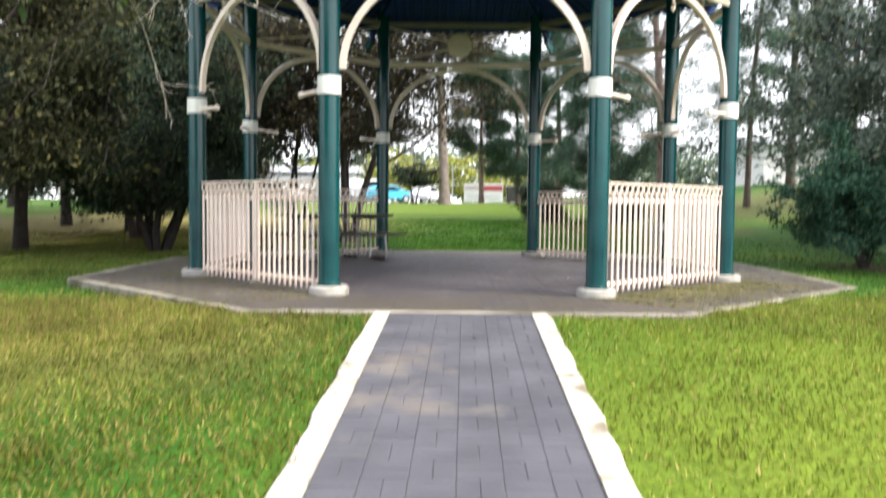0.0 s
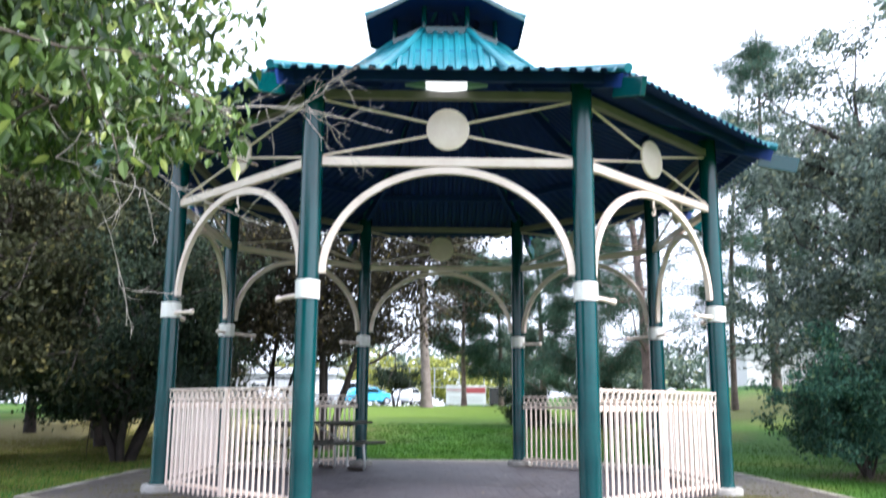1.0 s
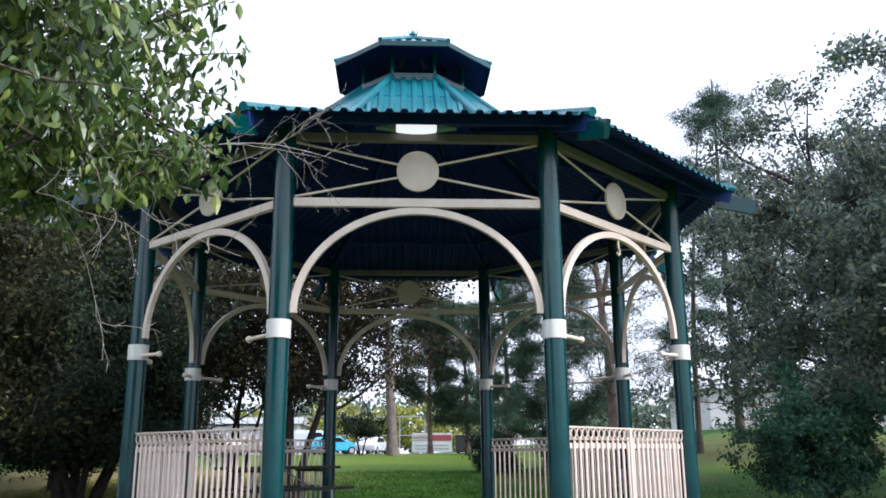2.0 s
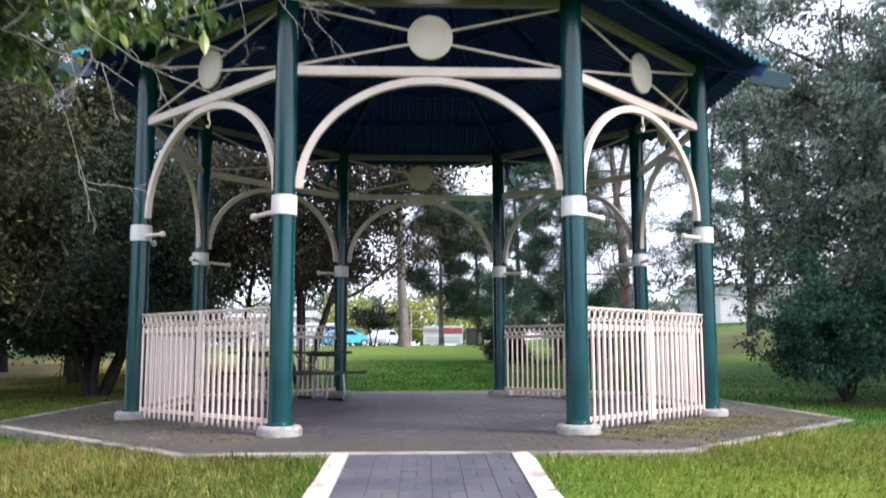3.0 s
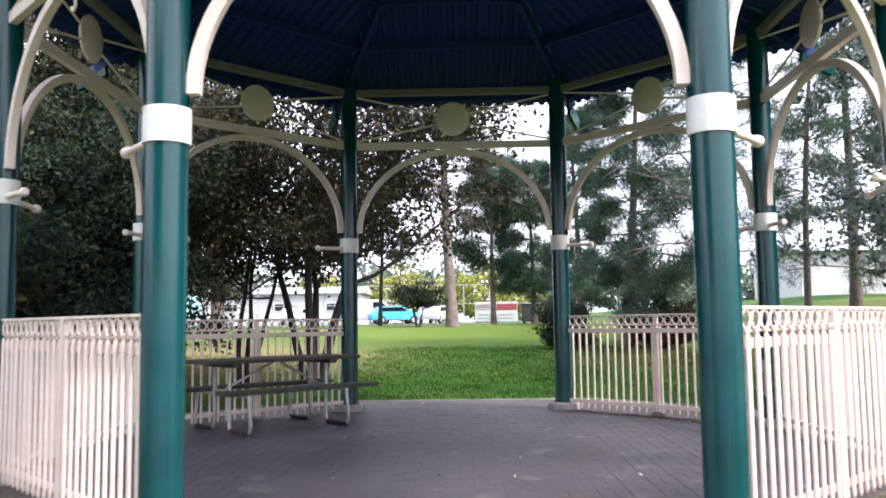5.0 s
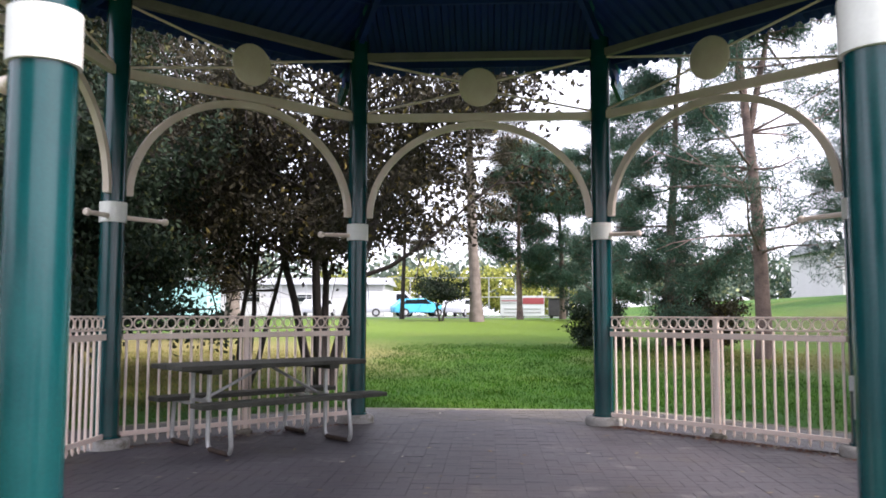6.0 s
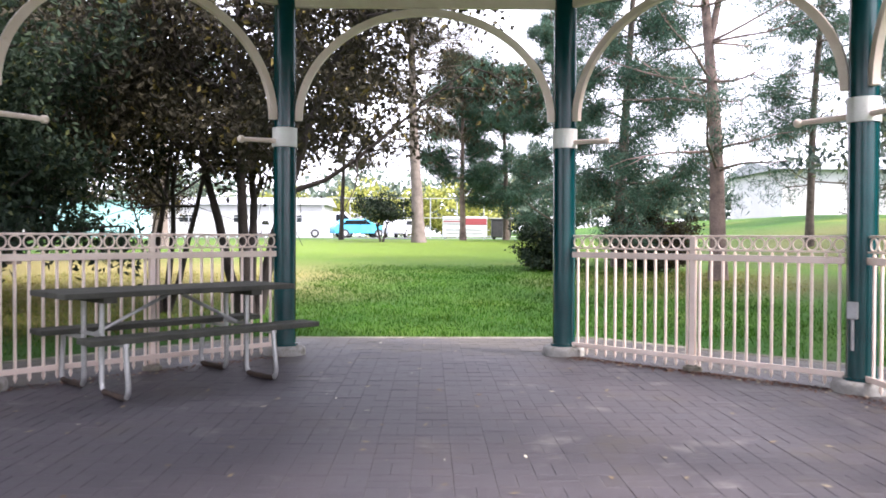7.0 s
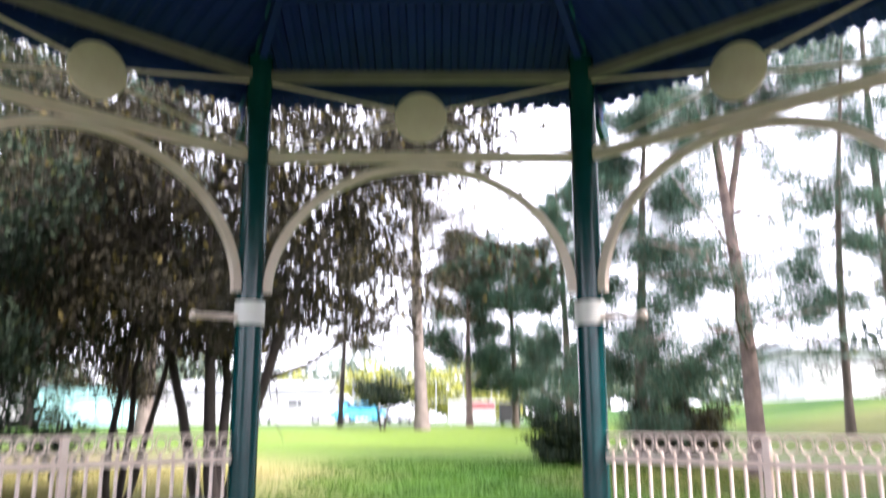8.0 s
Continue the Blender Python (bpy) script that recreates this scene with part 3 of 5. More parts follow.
def build_roof():
    panel = ribbed_panel("roof_panel", EAVE, KNEE, TOP, roof_z, 0.147, 0.036, ROOF, NAVY)
    slope = (KNEE_Z - EAVE_Z) / (EAVE - KNEE)
    hips = octagon(EAVE + 0.03, EAVE_Z - 0.03 * slope), octagon(KNEE, KNEE_Z), octagon(TOP, TOP_Z)
    purlins = []
    for r in (2.75, 2.0, 1.3):
        bm = bmesh.new()
        box(bm, (0, -r, roof_z(r) - 0.055), (2 * r * TAN - 0.02, 0.05, 0.09), 0.003)
        purlins.append(finish(bm, "purlin", NAVY))
    bm = bmesh.new()
    box(bm, (0, -EAVE + 0.30, EAVE_Z + 0.05), (2 * (EAVE - 0.30) * TAN - 0.03, 0.03, 0.11), 0.003)
    fascia = finish(bm, "fascia", NAVY)
    for k in range(8):
        m = pose(0, 0, 0, 0, 0, 45 * k)
        child("roof_panel", panel, gazebo, "ribbed teal steel roof sheet, dark blue below", m)
        child("fascia", fascia, gazebo, "dark blue eaves board", m)
        for me in purlins:
            child("purlin", me, gazebo, "", m)
        up = Vector((0, 0, 1))
        for a, b in zip([h[k] for h in hips], [h[k] for h in hips[1:]]):
            d = (b - a).normalized()
            bm = bmesh.new()
            flat_bar(bm, a + d * 0.05 - up * 0.10, b - up * 0.10, 0.14, 0.06)
            part("hip_rafter", bm, NAVY, gazebo)
            bm = bmesh.new()
            tube(bm, [a - d * 0.02 + up * 0.030, b + d * 0.01 + up * 0.030], 0.05, 8)
            part("hip_capping", bm, ROOF, gazebo, "teal hip capping")
        a = hips[0][k]
        out = Vector((a.x, a.y, 0)).normalized()
        ang = math.degrees(math.atan2(out.y, out.x))
        bm = bmesh.new()
        box(bm, (0, 0, 0), (0.46, 0.055, 0.19), 0.005)
        part("hip_end", bm, TEAL, gazebo, "boxed teal end of the hip", m=Matrix.Translation(a + out * 0.02 - up * 0.17) @ pose(0, 0, 0, 0, 17, ang))
    cupola = child("cupola", None, gazebo, "small raised eight-sided roof over the ridge vent")
    bm = bmesh.new()
    tube(bm, [(0, 0, 5.98), (0, 0, 6.48)], 0.035, 10)
    stub = finish(bm, "cupola_post", TEAL, True)
    for p in octagon(TOP - 0.03, 0):
        child("cupola_post", stub, cupola, "", Matrix.Translation(p))
    bm = bmesh.new()
    rings = [[bm.verts.new(p) for p in octagon(r, z)] for r, z in ((TOP + 0.03, TOP_Z - 0.03), (TOP + 0.03, TOP_Z + 0.07), (TOP - 0.03, TOP_Z + 0.07), (TOP - 0.03, TOP_Z - 0.03))]
    for i in range(4):
        for k in range(8):
            bm.faces.new((rings[i][k], rings[i][(k + 1) % 8], rings[(i + 1) % 4][(k + 1) % 8], rings[(i + 1) % 4][k]))
    part("cupola_curb", bm, TEAL, cupola)
    me = ribbed_panel("cupola_panel", 1.12, 0.6, 0.04, lambda r: 6.44 + (1.12 - r) * 0.575, 0.147, 0.03, ROOF, NAVY)
    bm = bmesh.new()
    box(bm, (0, -1.125, 6.425), (2 * 1.125 * TAN, 0.02, 0.075), 0.003)
    fc = finish(bm, "cupola_fascia", TEAL)
    bm = bmesh.new()
    vs = [bm.verts.new(p) for p in ((-1.1 * TAN, -1.1, 6.43), (1.1 * TAN, -1.1, 6.43), (0.5 * TAN, -0.5, 6.50), (-0.5 * TAN, -0.5, 6.50))]
    bm.faces.new(vs)
    bmesh.ops.solidify(bm, geom=bm.faces[:], thickness=0.01)
    sof = finish(bm, "cupola_soffit", NAVY)
    low, high = octagon(1.14, 6.44), octagon(0.02, 7.08)
    for k in range(8):
        m = pose(0, 0, 0, 0, 0, 45 * k)
        child("cupola_panel", me, cupola, "", m)
        child("cupola_fascia", fc, cupola, "", m)
        child("cupola_soffit", sof, cupola, "", m)
        bm = bmesh.new()
        tube(bm, [low[k] + Vector((0, 0, 0.03)), high[k] + Vector((0, 0, 0.03))], 0.035, 8)
        part("cupola_hip", bm, ROOF, cupola)
    bm = bmesh.new()
    lathe(bm, [(0.09, 7.03), (0.09, 7.08), (0.03, 7.10), (0.03, 7.13), (0.055, 7.16), (0.04, 7.20), (0.005, 7.25)], 16)
    for k in range(6):
        u = 2 * math.pi * k / 6
        tube(bm, [(0.05 * math.cos(u), 0.05 * math.sin(u), 7.09), (0.12 * math.cos(u), 0.12 * math.sin(u), 7.13), (0.14 * math.cos(u), 0.14 * math.sin(u), 7.19)], [0.012, 0.011, 0.004], 6)
    part("finial", bm, ROOF, cupola, "small teal finial")


build_roof()


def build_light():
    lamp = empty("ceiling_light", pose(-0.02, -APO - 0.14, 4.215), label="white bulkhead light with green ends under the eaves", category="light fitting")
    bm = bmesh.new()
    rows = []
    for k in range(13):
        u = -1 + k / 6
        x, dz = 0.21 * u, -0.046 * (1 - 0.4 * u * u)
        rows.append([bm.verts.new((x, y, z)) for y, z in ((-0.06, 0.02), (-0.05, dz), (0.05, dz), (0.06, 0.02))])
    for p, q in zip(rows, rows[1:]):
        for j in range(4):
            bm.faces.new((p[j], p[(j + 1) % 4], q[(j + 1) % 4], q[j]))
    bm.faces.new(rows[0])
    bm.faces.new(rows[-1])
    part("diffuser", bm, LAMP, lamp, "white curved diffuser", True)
    for s in (-1, 1):
        bm = bmesh.new()
        a = [bm.verts.new((s * 0.21, y, z)) for y, z in ((-0.06, 0.02), (-0.05, -0.030), (0.05, -0.030), (0.06, 0.02))]
        b = [bm.verts.new((s * 0.42, y, 0.005 + z)) for y, z in ((-0.03, 0.0), (-0.03, -0.010), (0.03, -0.010), (0.03, 0.0))]
        for j in range(4):
            bm.faces.new((a[j], a[(j + 1) % 4], b[(j + 1) % 4], b[j]))
        bm.faces.new(a)
        bm.faces.new(b)
        part("end_cap", bm, CAPGREEN, lamp, "pale green tapered end")
    bm = bmesh.new()
    box(bm, (0, 0.03, 0.06), (0.3, 0.05, 0.09), 0.004)
    part("mount", bm, NAVY, lamp)
    bm = bmesh.new()
    box(bm, (0, 0.10, 0.07), (0.05, 0.20, 0.03), 0.003)
    part("mount_arm", bm, NAVY, lamp)


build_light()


# ---- fence panels ----
def build_fence():
    h = SIDE / 2 - 0.115
    first = empty("fence_panel", frame_at(FENCED[0]), label="cream steel railing with a row of rings on top", category="fence", group="railings between the posts")
    bm = bmesh.new()
    box(bm, (0, 0.0, 1.172), (2 * h, 0.030, 0.018), 0.004)
    part("top_rail", bm, CREAM, first)
    bm = bmesh.new()
    box(bm, (0, 0.016, 1.055), (2 * h, 0.016, 0.016), 0.003)
    part("ring_rail", bm, CREAM, first)
    bm = bmesh.new()
    box(bm, (0, 0.020, 0.990), (2 * h, 0.022, 0.055), 0.004)
    part("middle_rail", bm, CREAM, first)
    bm = bmesh.new()
    box(bm, (0, 0.020, 0.115), (2 * h, 0.022, 0.045), 0.004)
    part("bottom_rail", bm, CREAM, first)
    bm = bmesh.new()
    box(bm, (0, 0, 0.585), (0.05, 0.046, 1.175), 0.004)
    part("fence_post", bm, CREAM, first)
    bm = bmesh.new()
    lathe(bm, [(0.085, -0.01), (0.08, 0.035), (0.05, 0.05), (0.02, 0.052)], 14)
    part("fence_footing", bm, CONCRETE, first, "small lump of concrete")
    bm = bmesh.new()
    tube(bm, [(0, 0, 0.022), (0, 0, 0.055), (0, 0, 0.085), (0, 0, 1.03), (0, 0, 1.045)], [0.004, 0.017, 0.0135, 0.0135, 0.006], 8)
    bar = finish(bm, "baluster", CREAM, True)
    bm = bmesh.new()
    tube(bm, [(0.044 * math.cos(u), 0, 1.111 + 0.049 * math.sin(u)) for u in [2 * math.pi * k / 18 for k in range(19)]], 0.0075, 6, False)
    ring = finish(bm, "ring", CREAM, True)
    n = 12
    step = h / n
    for s in (-1, 1):
        for k in range(n):
            x = s * step * (k + 0.55)
            child("baluster", bar, first, "", pose(x, -0.006, 0))
            child("ring", ring, first, "", pose(x, 0, 0))
    for ang in FENCED[1:]:
        copy_thing(first, frame_at(ang))


build_fence()


# ---- picnic table ----
def build_table():
    u0 = math.sqrt(0.5)
    cx, cy = 0.04 * u0 - 3.80 / 2, 0.04 * u0 + 3.80 / 2
    table = empty("picnic_table", pose(cx, cy, 0, 0, 0, 45), label="weathered timber picnic table with attached benches and galvanised tube legs", category="picnic table")
    L = 1.92

    def plank(name, y, z, w, x=-0.11):
        bm = bmesh.new()
        box(bm, (x, y, z), (L, w, 0.042), 0.006)
        part(name, bm, WOOD, table, "grey weathered plank")
    for k in range(4):
        plank("top_plank", -0.246 + 0.164 * k, 0.735, 0.158, -0.19)
    for s in (-1, 1):
        plank("seat_plank", s * 0.44 - 0.062, 0.425, 0.118)
        plank("seat_plank", s * 0.44 + 0.062, 0.425, 0.118)
    for x in (-0.82, 0.40):
        for s in (-1, 1):
            bm = bmesh.new()
            tube(bm, [(x, s * 0.16, 0.70), (x, s * 0.155, 0.10), (x, s * 0.163, 0.055), (x, s * 0.190, 0.028)], 0.020, 10)
            tube(bm, [(x, s * 0.555, 0.028), (x, s * 0.580, 0.055), (x, s * 0.587, 0.10), (x, s * 0.54, 0.41)], 0.020, 10)
            leg = part("leg", bm, GALV, table, "bent galvanised tube leg loop", True)
            bm = bmesh.new()
            tube(bm, [(x, s * 0.185, 0.030), (x, s * 0.215, 0.0215), (x, s * 0.53, 0.0215), (x, s * 0.560, 0.030)], 0.0212, 10)
            part("foot_bar", bm, SHADED_TUBE, leg, "foot of the loop, browned dark for the shade near the floor", True)
            bm = bmesh.new()
            box(bm, (x, s * 0.36, 0.392), (0.045, 0.40, 0.024), 0.003)
            part("seat_bearer", bm, GALV, table)
        bm = bmesh.new()
        box(bm, (x, 0, 0.694), (0.10, 0.62, 0.040), 0.004)
        part("top_bearer", bm, WOOD, table, "dark timber cleat under the top")
        bm = bmesh.new()
        tube(bm, [(x, -0.02, 0.43), (-0.16 + (0.05 if x > 0 else -0.05), 0, 0.70)], 0.014, 8)
        tube(bm, [(x, -0.19, 0.43), (x, 0.19, 0.43)], 0.016, 8)
        part("brace", bm, GALV, table, "", True)


build_table()

# small junction box on a post
bm = bmesh.new()
box(bm, (0, 0, 0), (0.075, 0.05, 0.13), 0.008)
tube(bm, [(0, 0, -0.06), (0, 0.005, -0.3)], 0.012, 8)
bx = new("power_box", finish(bm, "power_box", GREYMETAL))
bx.matrix_basis = Matrix.Translation(POSTS[3]) @ pose(0, 0, 0, 0, 0, 22.5 - 60) @ pose(-0.04, -0.128, 0.62)
tagged(bx, "small grey power box fixed to a teal post", "power box")


# ---- trees ----
def tubes_mesh(name, paths, mat, sides=6):
    """One mesh of tapered round limbs; a path is a list of points and a list of radii."""
    vs, fs, base = [], [], 0
    ring = np.arange(sides)
    ca, sa = np.cos(2 * np.pi * ring / sides), np.sin(2 * np.pi * ring / sides)
    for pts, rad in paths:
        p = np.asarray(pts, dtype=float)
        d = np.gradient(p, axis=0)
        d /= np.linalg.norm(d, axis=1)[:, None] + 1e-9
        ref = np.array([0.31, 0.17, 0.93]) if abs(d[0][2]) < 0.8 else np.array([0.95, 0.2, 0.1])
        a = np.cross(d, ref)
        a /= np.linalg.norm(a, axis=1)[:, None] + 1e-9
        b = np.cross(d, a)
        r = np.asarray(rad)[:, None, None]
        v = p[:, None, :] + r * (a[:, None, :] * ca[None, :, None] + b[:, None, :] * sa[None, :, None])
        vs.append(v.reshape(-1, 3))
        n = len(p)
        i = np.arange(n - 1)[:, None] * sides + base
        fs.append(np.stack([i + ring, i + (ring + 1) % sides, i + sides + (ring + 1) % sides, i + sides + ring], -1).reshape(-1, 4))
        base += n * sides
    return mesh_of(name, np.concatenate(vs), np.concatenate(fs), mat, True)


def bend(rng, start, way, length, n, wander, lift=0.0):
    """A wandering limb: n + 1 points."""
    p, d = np.array(start, float), np.array(way, float)
    d /= np.linalg.norm(d)
    out = [p.copy()]
    for _ in range(n):
        d = d + rng.normal(0, wander, 3) + np.array([0, 0, lift])
        d /= np.linalg.norm(d)
        p = p + d * length / n
        out.append(p.copy())
    return np.array(out)


def leaf_cloud(name, at, rng, size, mat, width=0.5, droop=0.5, fold=True):
    """One mesh of pointed, slightly folded leaves, one at each place."""
    n = len(at)
    d = rng.normal(0, 1, (n, 3))
    d[:, 2] -= droop
    d /= np.linalg.norm(d, axis=1)[:, None]
    s = np.cross(d, rng.normal(0, 1, (n, 3)))
    s /= np.linalg.norm(s, axis=1)[:, None]
    up = np.cross(d, s)
    ln = size * rng.uniform(0.65, 1.25, n)[:, None]
    w = ln * width * 0.5
    base, tip = at - d * ln * 0.5, at + d * ln * 0.5
    mid = at + up * w * 0.35
    if fold:
        v = np.stack([base, mid + s * w, tip, mid - s * w], 1).reshape(-1, 3)
        i = np.arange(n)[:, None] * 4
        f = np.concatenate([i + np.array([0, 1, 2]), i + np.array([0, 2, 3])])
    else:
        v = np.stack([base - s * w * 0.6, base + s * w * 0.6, tip], 1).reshape(-1, 3)
        f = np.arange(n)[:, None] * 3 + np.array([0, 1, 2])
    return mesh_of(name, v, f, mat)


def pointed_leaves(name, at, rng, size, mat, width=0.42, droop=1.6):
    """One mesh of drooping leaves with a rounded blade, a drawn-out tip, a folded midrib and a curl."""
    n = len(at)
    d = rng.normal(0, 1, (n, 3)) * np.array([1, 1, 0.6])
    d[:, 2] -= droop
    d /= np.linalg.norm(d, axis=1)[:, None]
    s = np.cross(d, rng.normal(0, 1, (n, 3)))
    s /= np.linalg.norm(s, axis=1)[:, None]
    up = np.cross(d, s)
    ln = size * rng.choice([0.55, 0.75, 1.0, 1.25], n, p=[0.25, 0.3, 0.3, 0.15])[:, None] * rng.uniform(0.85, 1.15, n)[:, None]
    curl = rng.uniform(-0.05, 0.28, n)[:, None] * ln
    fold = rng.uniform(0.1, 0.6, n)[:, None]
    rows = []
    for t, w in ((0.0, 0.0), (0.22, 0.80), (0.48, 1.0), (0.76, 0.52), (1.0, 0.0)):
        c = at + d * ln * t - up * curl * t * t
        half = ln * width * 0.5 * w
        rows.append((c + s * half + up * half * fold, c, c - s * half + up * half * fold))
    v = np.stack([rows[0][1]] + [q for r in rows[1:4] for q in r] + [rows[4][1]], 1).reshape(-1, 3)
    i = np.arange(n)[:, None] * 11
    tri = [(0, 2, 1), (0, 3, 2), (1, 2, 4), (2, 5, 4), (2, 3, 5), (3, 6, 5), (4, 5, 7), (5, 8, 7), (5, 6, 8), (6, 9, 8), (7, 8, 10), (8, 9, 10)]
    f = np.concatenate([i + np.array(q) for q in tri])
    return mesh_of(name, v, f, mat)


def broad_tree(x, y, label, seed, stems, height, spread, leaves, size, leaf_mat, bark, r0=0.09, fork=0.35, name="tree", lean=(0, 0), low=0.35, sag=0.5, group="", clump=1.0):
    """A broadleaf tree or bush: stems that fork three times, leaves round the outer twigs."""
    rng = np.random.default_rng(seed)
    z = ground_z(x, y)
    top = empty(name, pose(x, y, z - 0.04), label=label, category="bush" if name == "bush" else "tree", group=group)
    limbs, spots = [], []
    for k in range(stems):
        a = 2 * np.pi * (k + rng.uniform(-0.3, 0.3)) / stems
        tilt = spread * rng.uniform(0.5, 1.0) if stems > 1 else 0.06
        way = (np.cos(a) * tilt + lean[0], np.sin(a) * tilt + lean[1], 1.0)
        r = r0 * rng.uniform(0.75, 1.1)
        root = (np.cos(a) * r0 * 1.1 * (stems > 1), np.sin(a) * r0 * 1.1 * (stems > 1), 0)
        p = bend(rng, root, way, height * rng.uniform(0.62, 0.75), 8, 0.07, 0.03)
        limbs.append((p, np.linspace(r, r * 0.10, 9)))
        spots.append(p[7:])
        for j in range(9 if stems > 1 else 30):
            t = rng.uniform(fork, 1.0)
            q = p[int(t * 8)]
            b = rng.uniform(0, 2 * np.pi)
            out = np.array([np.cos(b), np.sin(b), rng.uniform(0.1, 0.9)])
            l2 = height * rng.uniform(0.22, 0.42) * (0.6 + spread)
            p2 = bend(rng, q, out, l2, 6, 0.14, 0.03)
            limbs.append((p2, np.linspace(r * 0.42, r * 0.10, 7)))
            for i in range(5):
                q2 = p2[rng.integers(2, 7)]
                p3 = bend(rng, q2, rng.normal(0, 1, 3) + out * 0.8 - np.array([0, 0, sag * 0.5]), height * rng.uniform(0.08, 0.2), 4, 0.2, -0.03)
                limbs.append((p3, np.linspace(r * 0.13, 0.004, 5)))
                spots.append(p3[1:])
    spots = np.concatenate(spots)
    keep = spots[:, 2] > low * height * 0.6
    spots = spots[keep]
    pick = spots[rng.integers(0, len(spots), leaves)] + rng.normal(0, (height * 0.025 + size * 0.5) * clump, (leaves, 3)) * np.array([1, 1, 0.75])
    pick = pick[pick[:, 2] > 0.12]
    child("trunk", tubes_mesh("trunk", limbs, bark, 7), top, "dark branching stems" if stems > 1 else "")
    child("crown", leaf_cloud("crown", pick, rng, size, leaf_mat, 0.5, sag), top)
    return top


def pine_tree(x, y, label, seed, height, r0, bare, reach, whorls, needles, size, mat, bark, name="pine_tree", droop=0.0, lean=(0, 0), flat=0.2, group="", category="tree", fork=False):
    """A pine: a straight trunk, whorls of limbs that thin upward, tufts of needles on the outer limbs."""
    rng = np.random.default_rng(seed)
    z = ground_z(x, y)
    top = empty(name, pose(x, y, z - 0.05), label=label, category=category, group=group)
    trunk = bend(rng, (0, 0, 0), (lean[0], lean[1], 1), height, 14, 0.018, 0.02)
    rad = np.array([r0 * (1.25 if k == 0 else 1.0) * (1 - 0.9 * k / 14) + 0.01 for k in range(15)])
    limbs = [(trunk, rad)]
    axes = [(trunk, 1.0)]
    if fork:
        second = bend(rng, trunk[7], (0.22, 0.05, 1), height * 0.5, 10, 0.03, 0.03)
        limbs.append((second, np.linspace(rad[7] * 0.8, 0.02, 11)))
        axes.append((second, 0.7))
    tufts = []
    for axis, sc in axes:
        n = len(axis) - 1
        for k in range(whorls):
            h = bare + (1 - bare) * (k + rng.uniform(-0.3, 0.3)) / whorls
            h = min(0.985, max(0.02, h)) if sc == 1.0 else rng.uniform(0.35, 0.98)
            f = h * n
            i = min(n - 1, int(f))
            q = axis[i] + (axis[i + 1] - axis[i]) * (f - i)
            rr = (1 - (h - bare) / (1.001 - bare)) ** 0.6
            for j in range(rng.integers(3, 6)):
                a = rng.uniform(0, 2 * np.pi)
                ln = reach * (0.25 + 0.75 * rr) * rng.uniform(0.5, 1.15) * sc
                p = bend(rng, q, (np.cos(a), np.sin(a), rng.uniform(-0.15, 0.35) - droop), ln, 6, 0.10, 0.02)
                limbs.append((p, np.linspace(max(0.012, r0 * 0.22 * (0.4 + 0.6 * rr)), 0.006, 7)))
                for s in range(7):
                    t = rng.uniform(0.35, 1.0) * 6
                    i2 = min(5, int(t))
                    c = p[i2] + (p[i2 + 1] - p[i2]) * (t - i2)
                    off = rng.normal(0, 1, 3) * np.array([0.16, 0.16, flat]) * ln * 0.5
                    tufts.append(c + off)
                    if s < 3:
                        limbs.append((np.array([p[i2], (p[i2] + c + off) / 2 + rng.normal(0, 0.02, 3), c + off]), np.array([0.012, 0.008, 0.004])))
    tufts = np.array(tufts)
    at = tufts[rng.integers(0, len(tufts), needles)] + rng.normal(0, 1, (needles, 3)) * np.array([1, 1, 0.7]) * max(0.12, reach * 0.06)
    child("trunk", tubes_mesh("trunk", limbs, bark, 7), top)
    child("crown", leaf_cloud("crown", at, rng, size, mat, 0.16, -0.3 + droop * 2, False), top)
    return top


# purple-leaved trees behind the railing
broad_tree(-2.45, 6.7, "purple-leaved plum tree with dark forking stems", 11, 4, 7.7, 0.38, 27000, 0.105, LEAF_PLUM, BARK_DARK, 0.10, 0.38, "plum_tree", low=0.50)
broad_tree(-3.75, 7.0, "slender purple-leaved plum tree with several stems", 12, 3, 6.8, 0.30, 18500, 0.105, LEAF_PLUM, BARK_DARK, 0.06, 0.34, "plum_tree", low=0.50)
# dark evergreens at the edge of the paving
broad_tree(-5.8, 4.2, "dark evergreen shrub with several leaning stems", 13, 5, 4.6, 0.42, 42000, 0.10, LEAF_DARK, BARK_DARK, 0.10, 0.2, "shrub", low=0.32)
broad_tree(-7.3, 7.2, "dense dark evergreen tree", 14, 3, 8.8, 0.30, 42000, 0.12, LEAF_DARK, BARK_DARK, 0.10, 0.22, "tree", low=0.37)
broad_tree(-8.6, 10.0, "dense olive-green tree on a single trunk", 15, 1, 9.5, 0.34, 44000, 0.14, LEAF_OLIVE, BARK_DARK, 0.14, 0.22, "tree", low=0.32)
broad_tree(-9.4, 2.6, "tree with an olive-brown spreading crown", 16, 1, 9.0, 0.34, 46000, 0.13, LEAF_OLIVE, BARK_DARK, 0.13, 0.22, "tree", low=0.25)
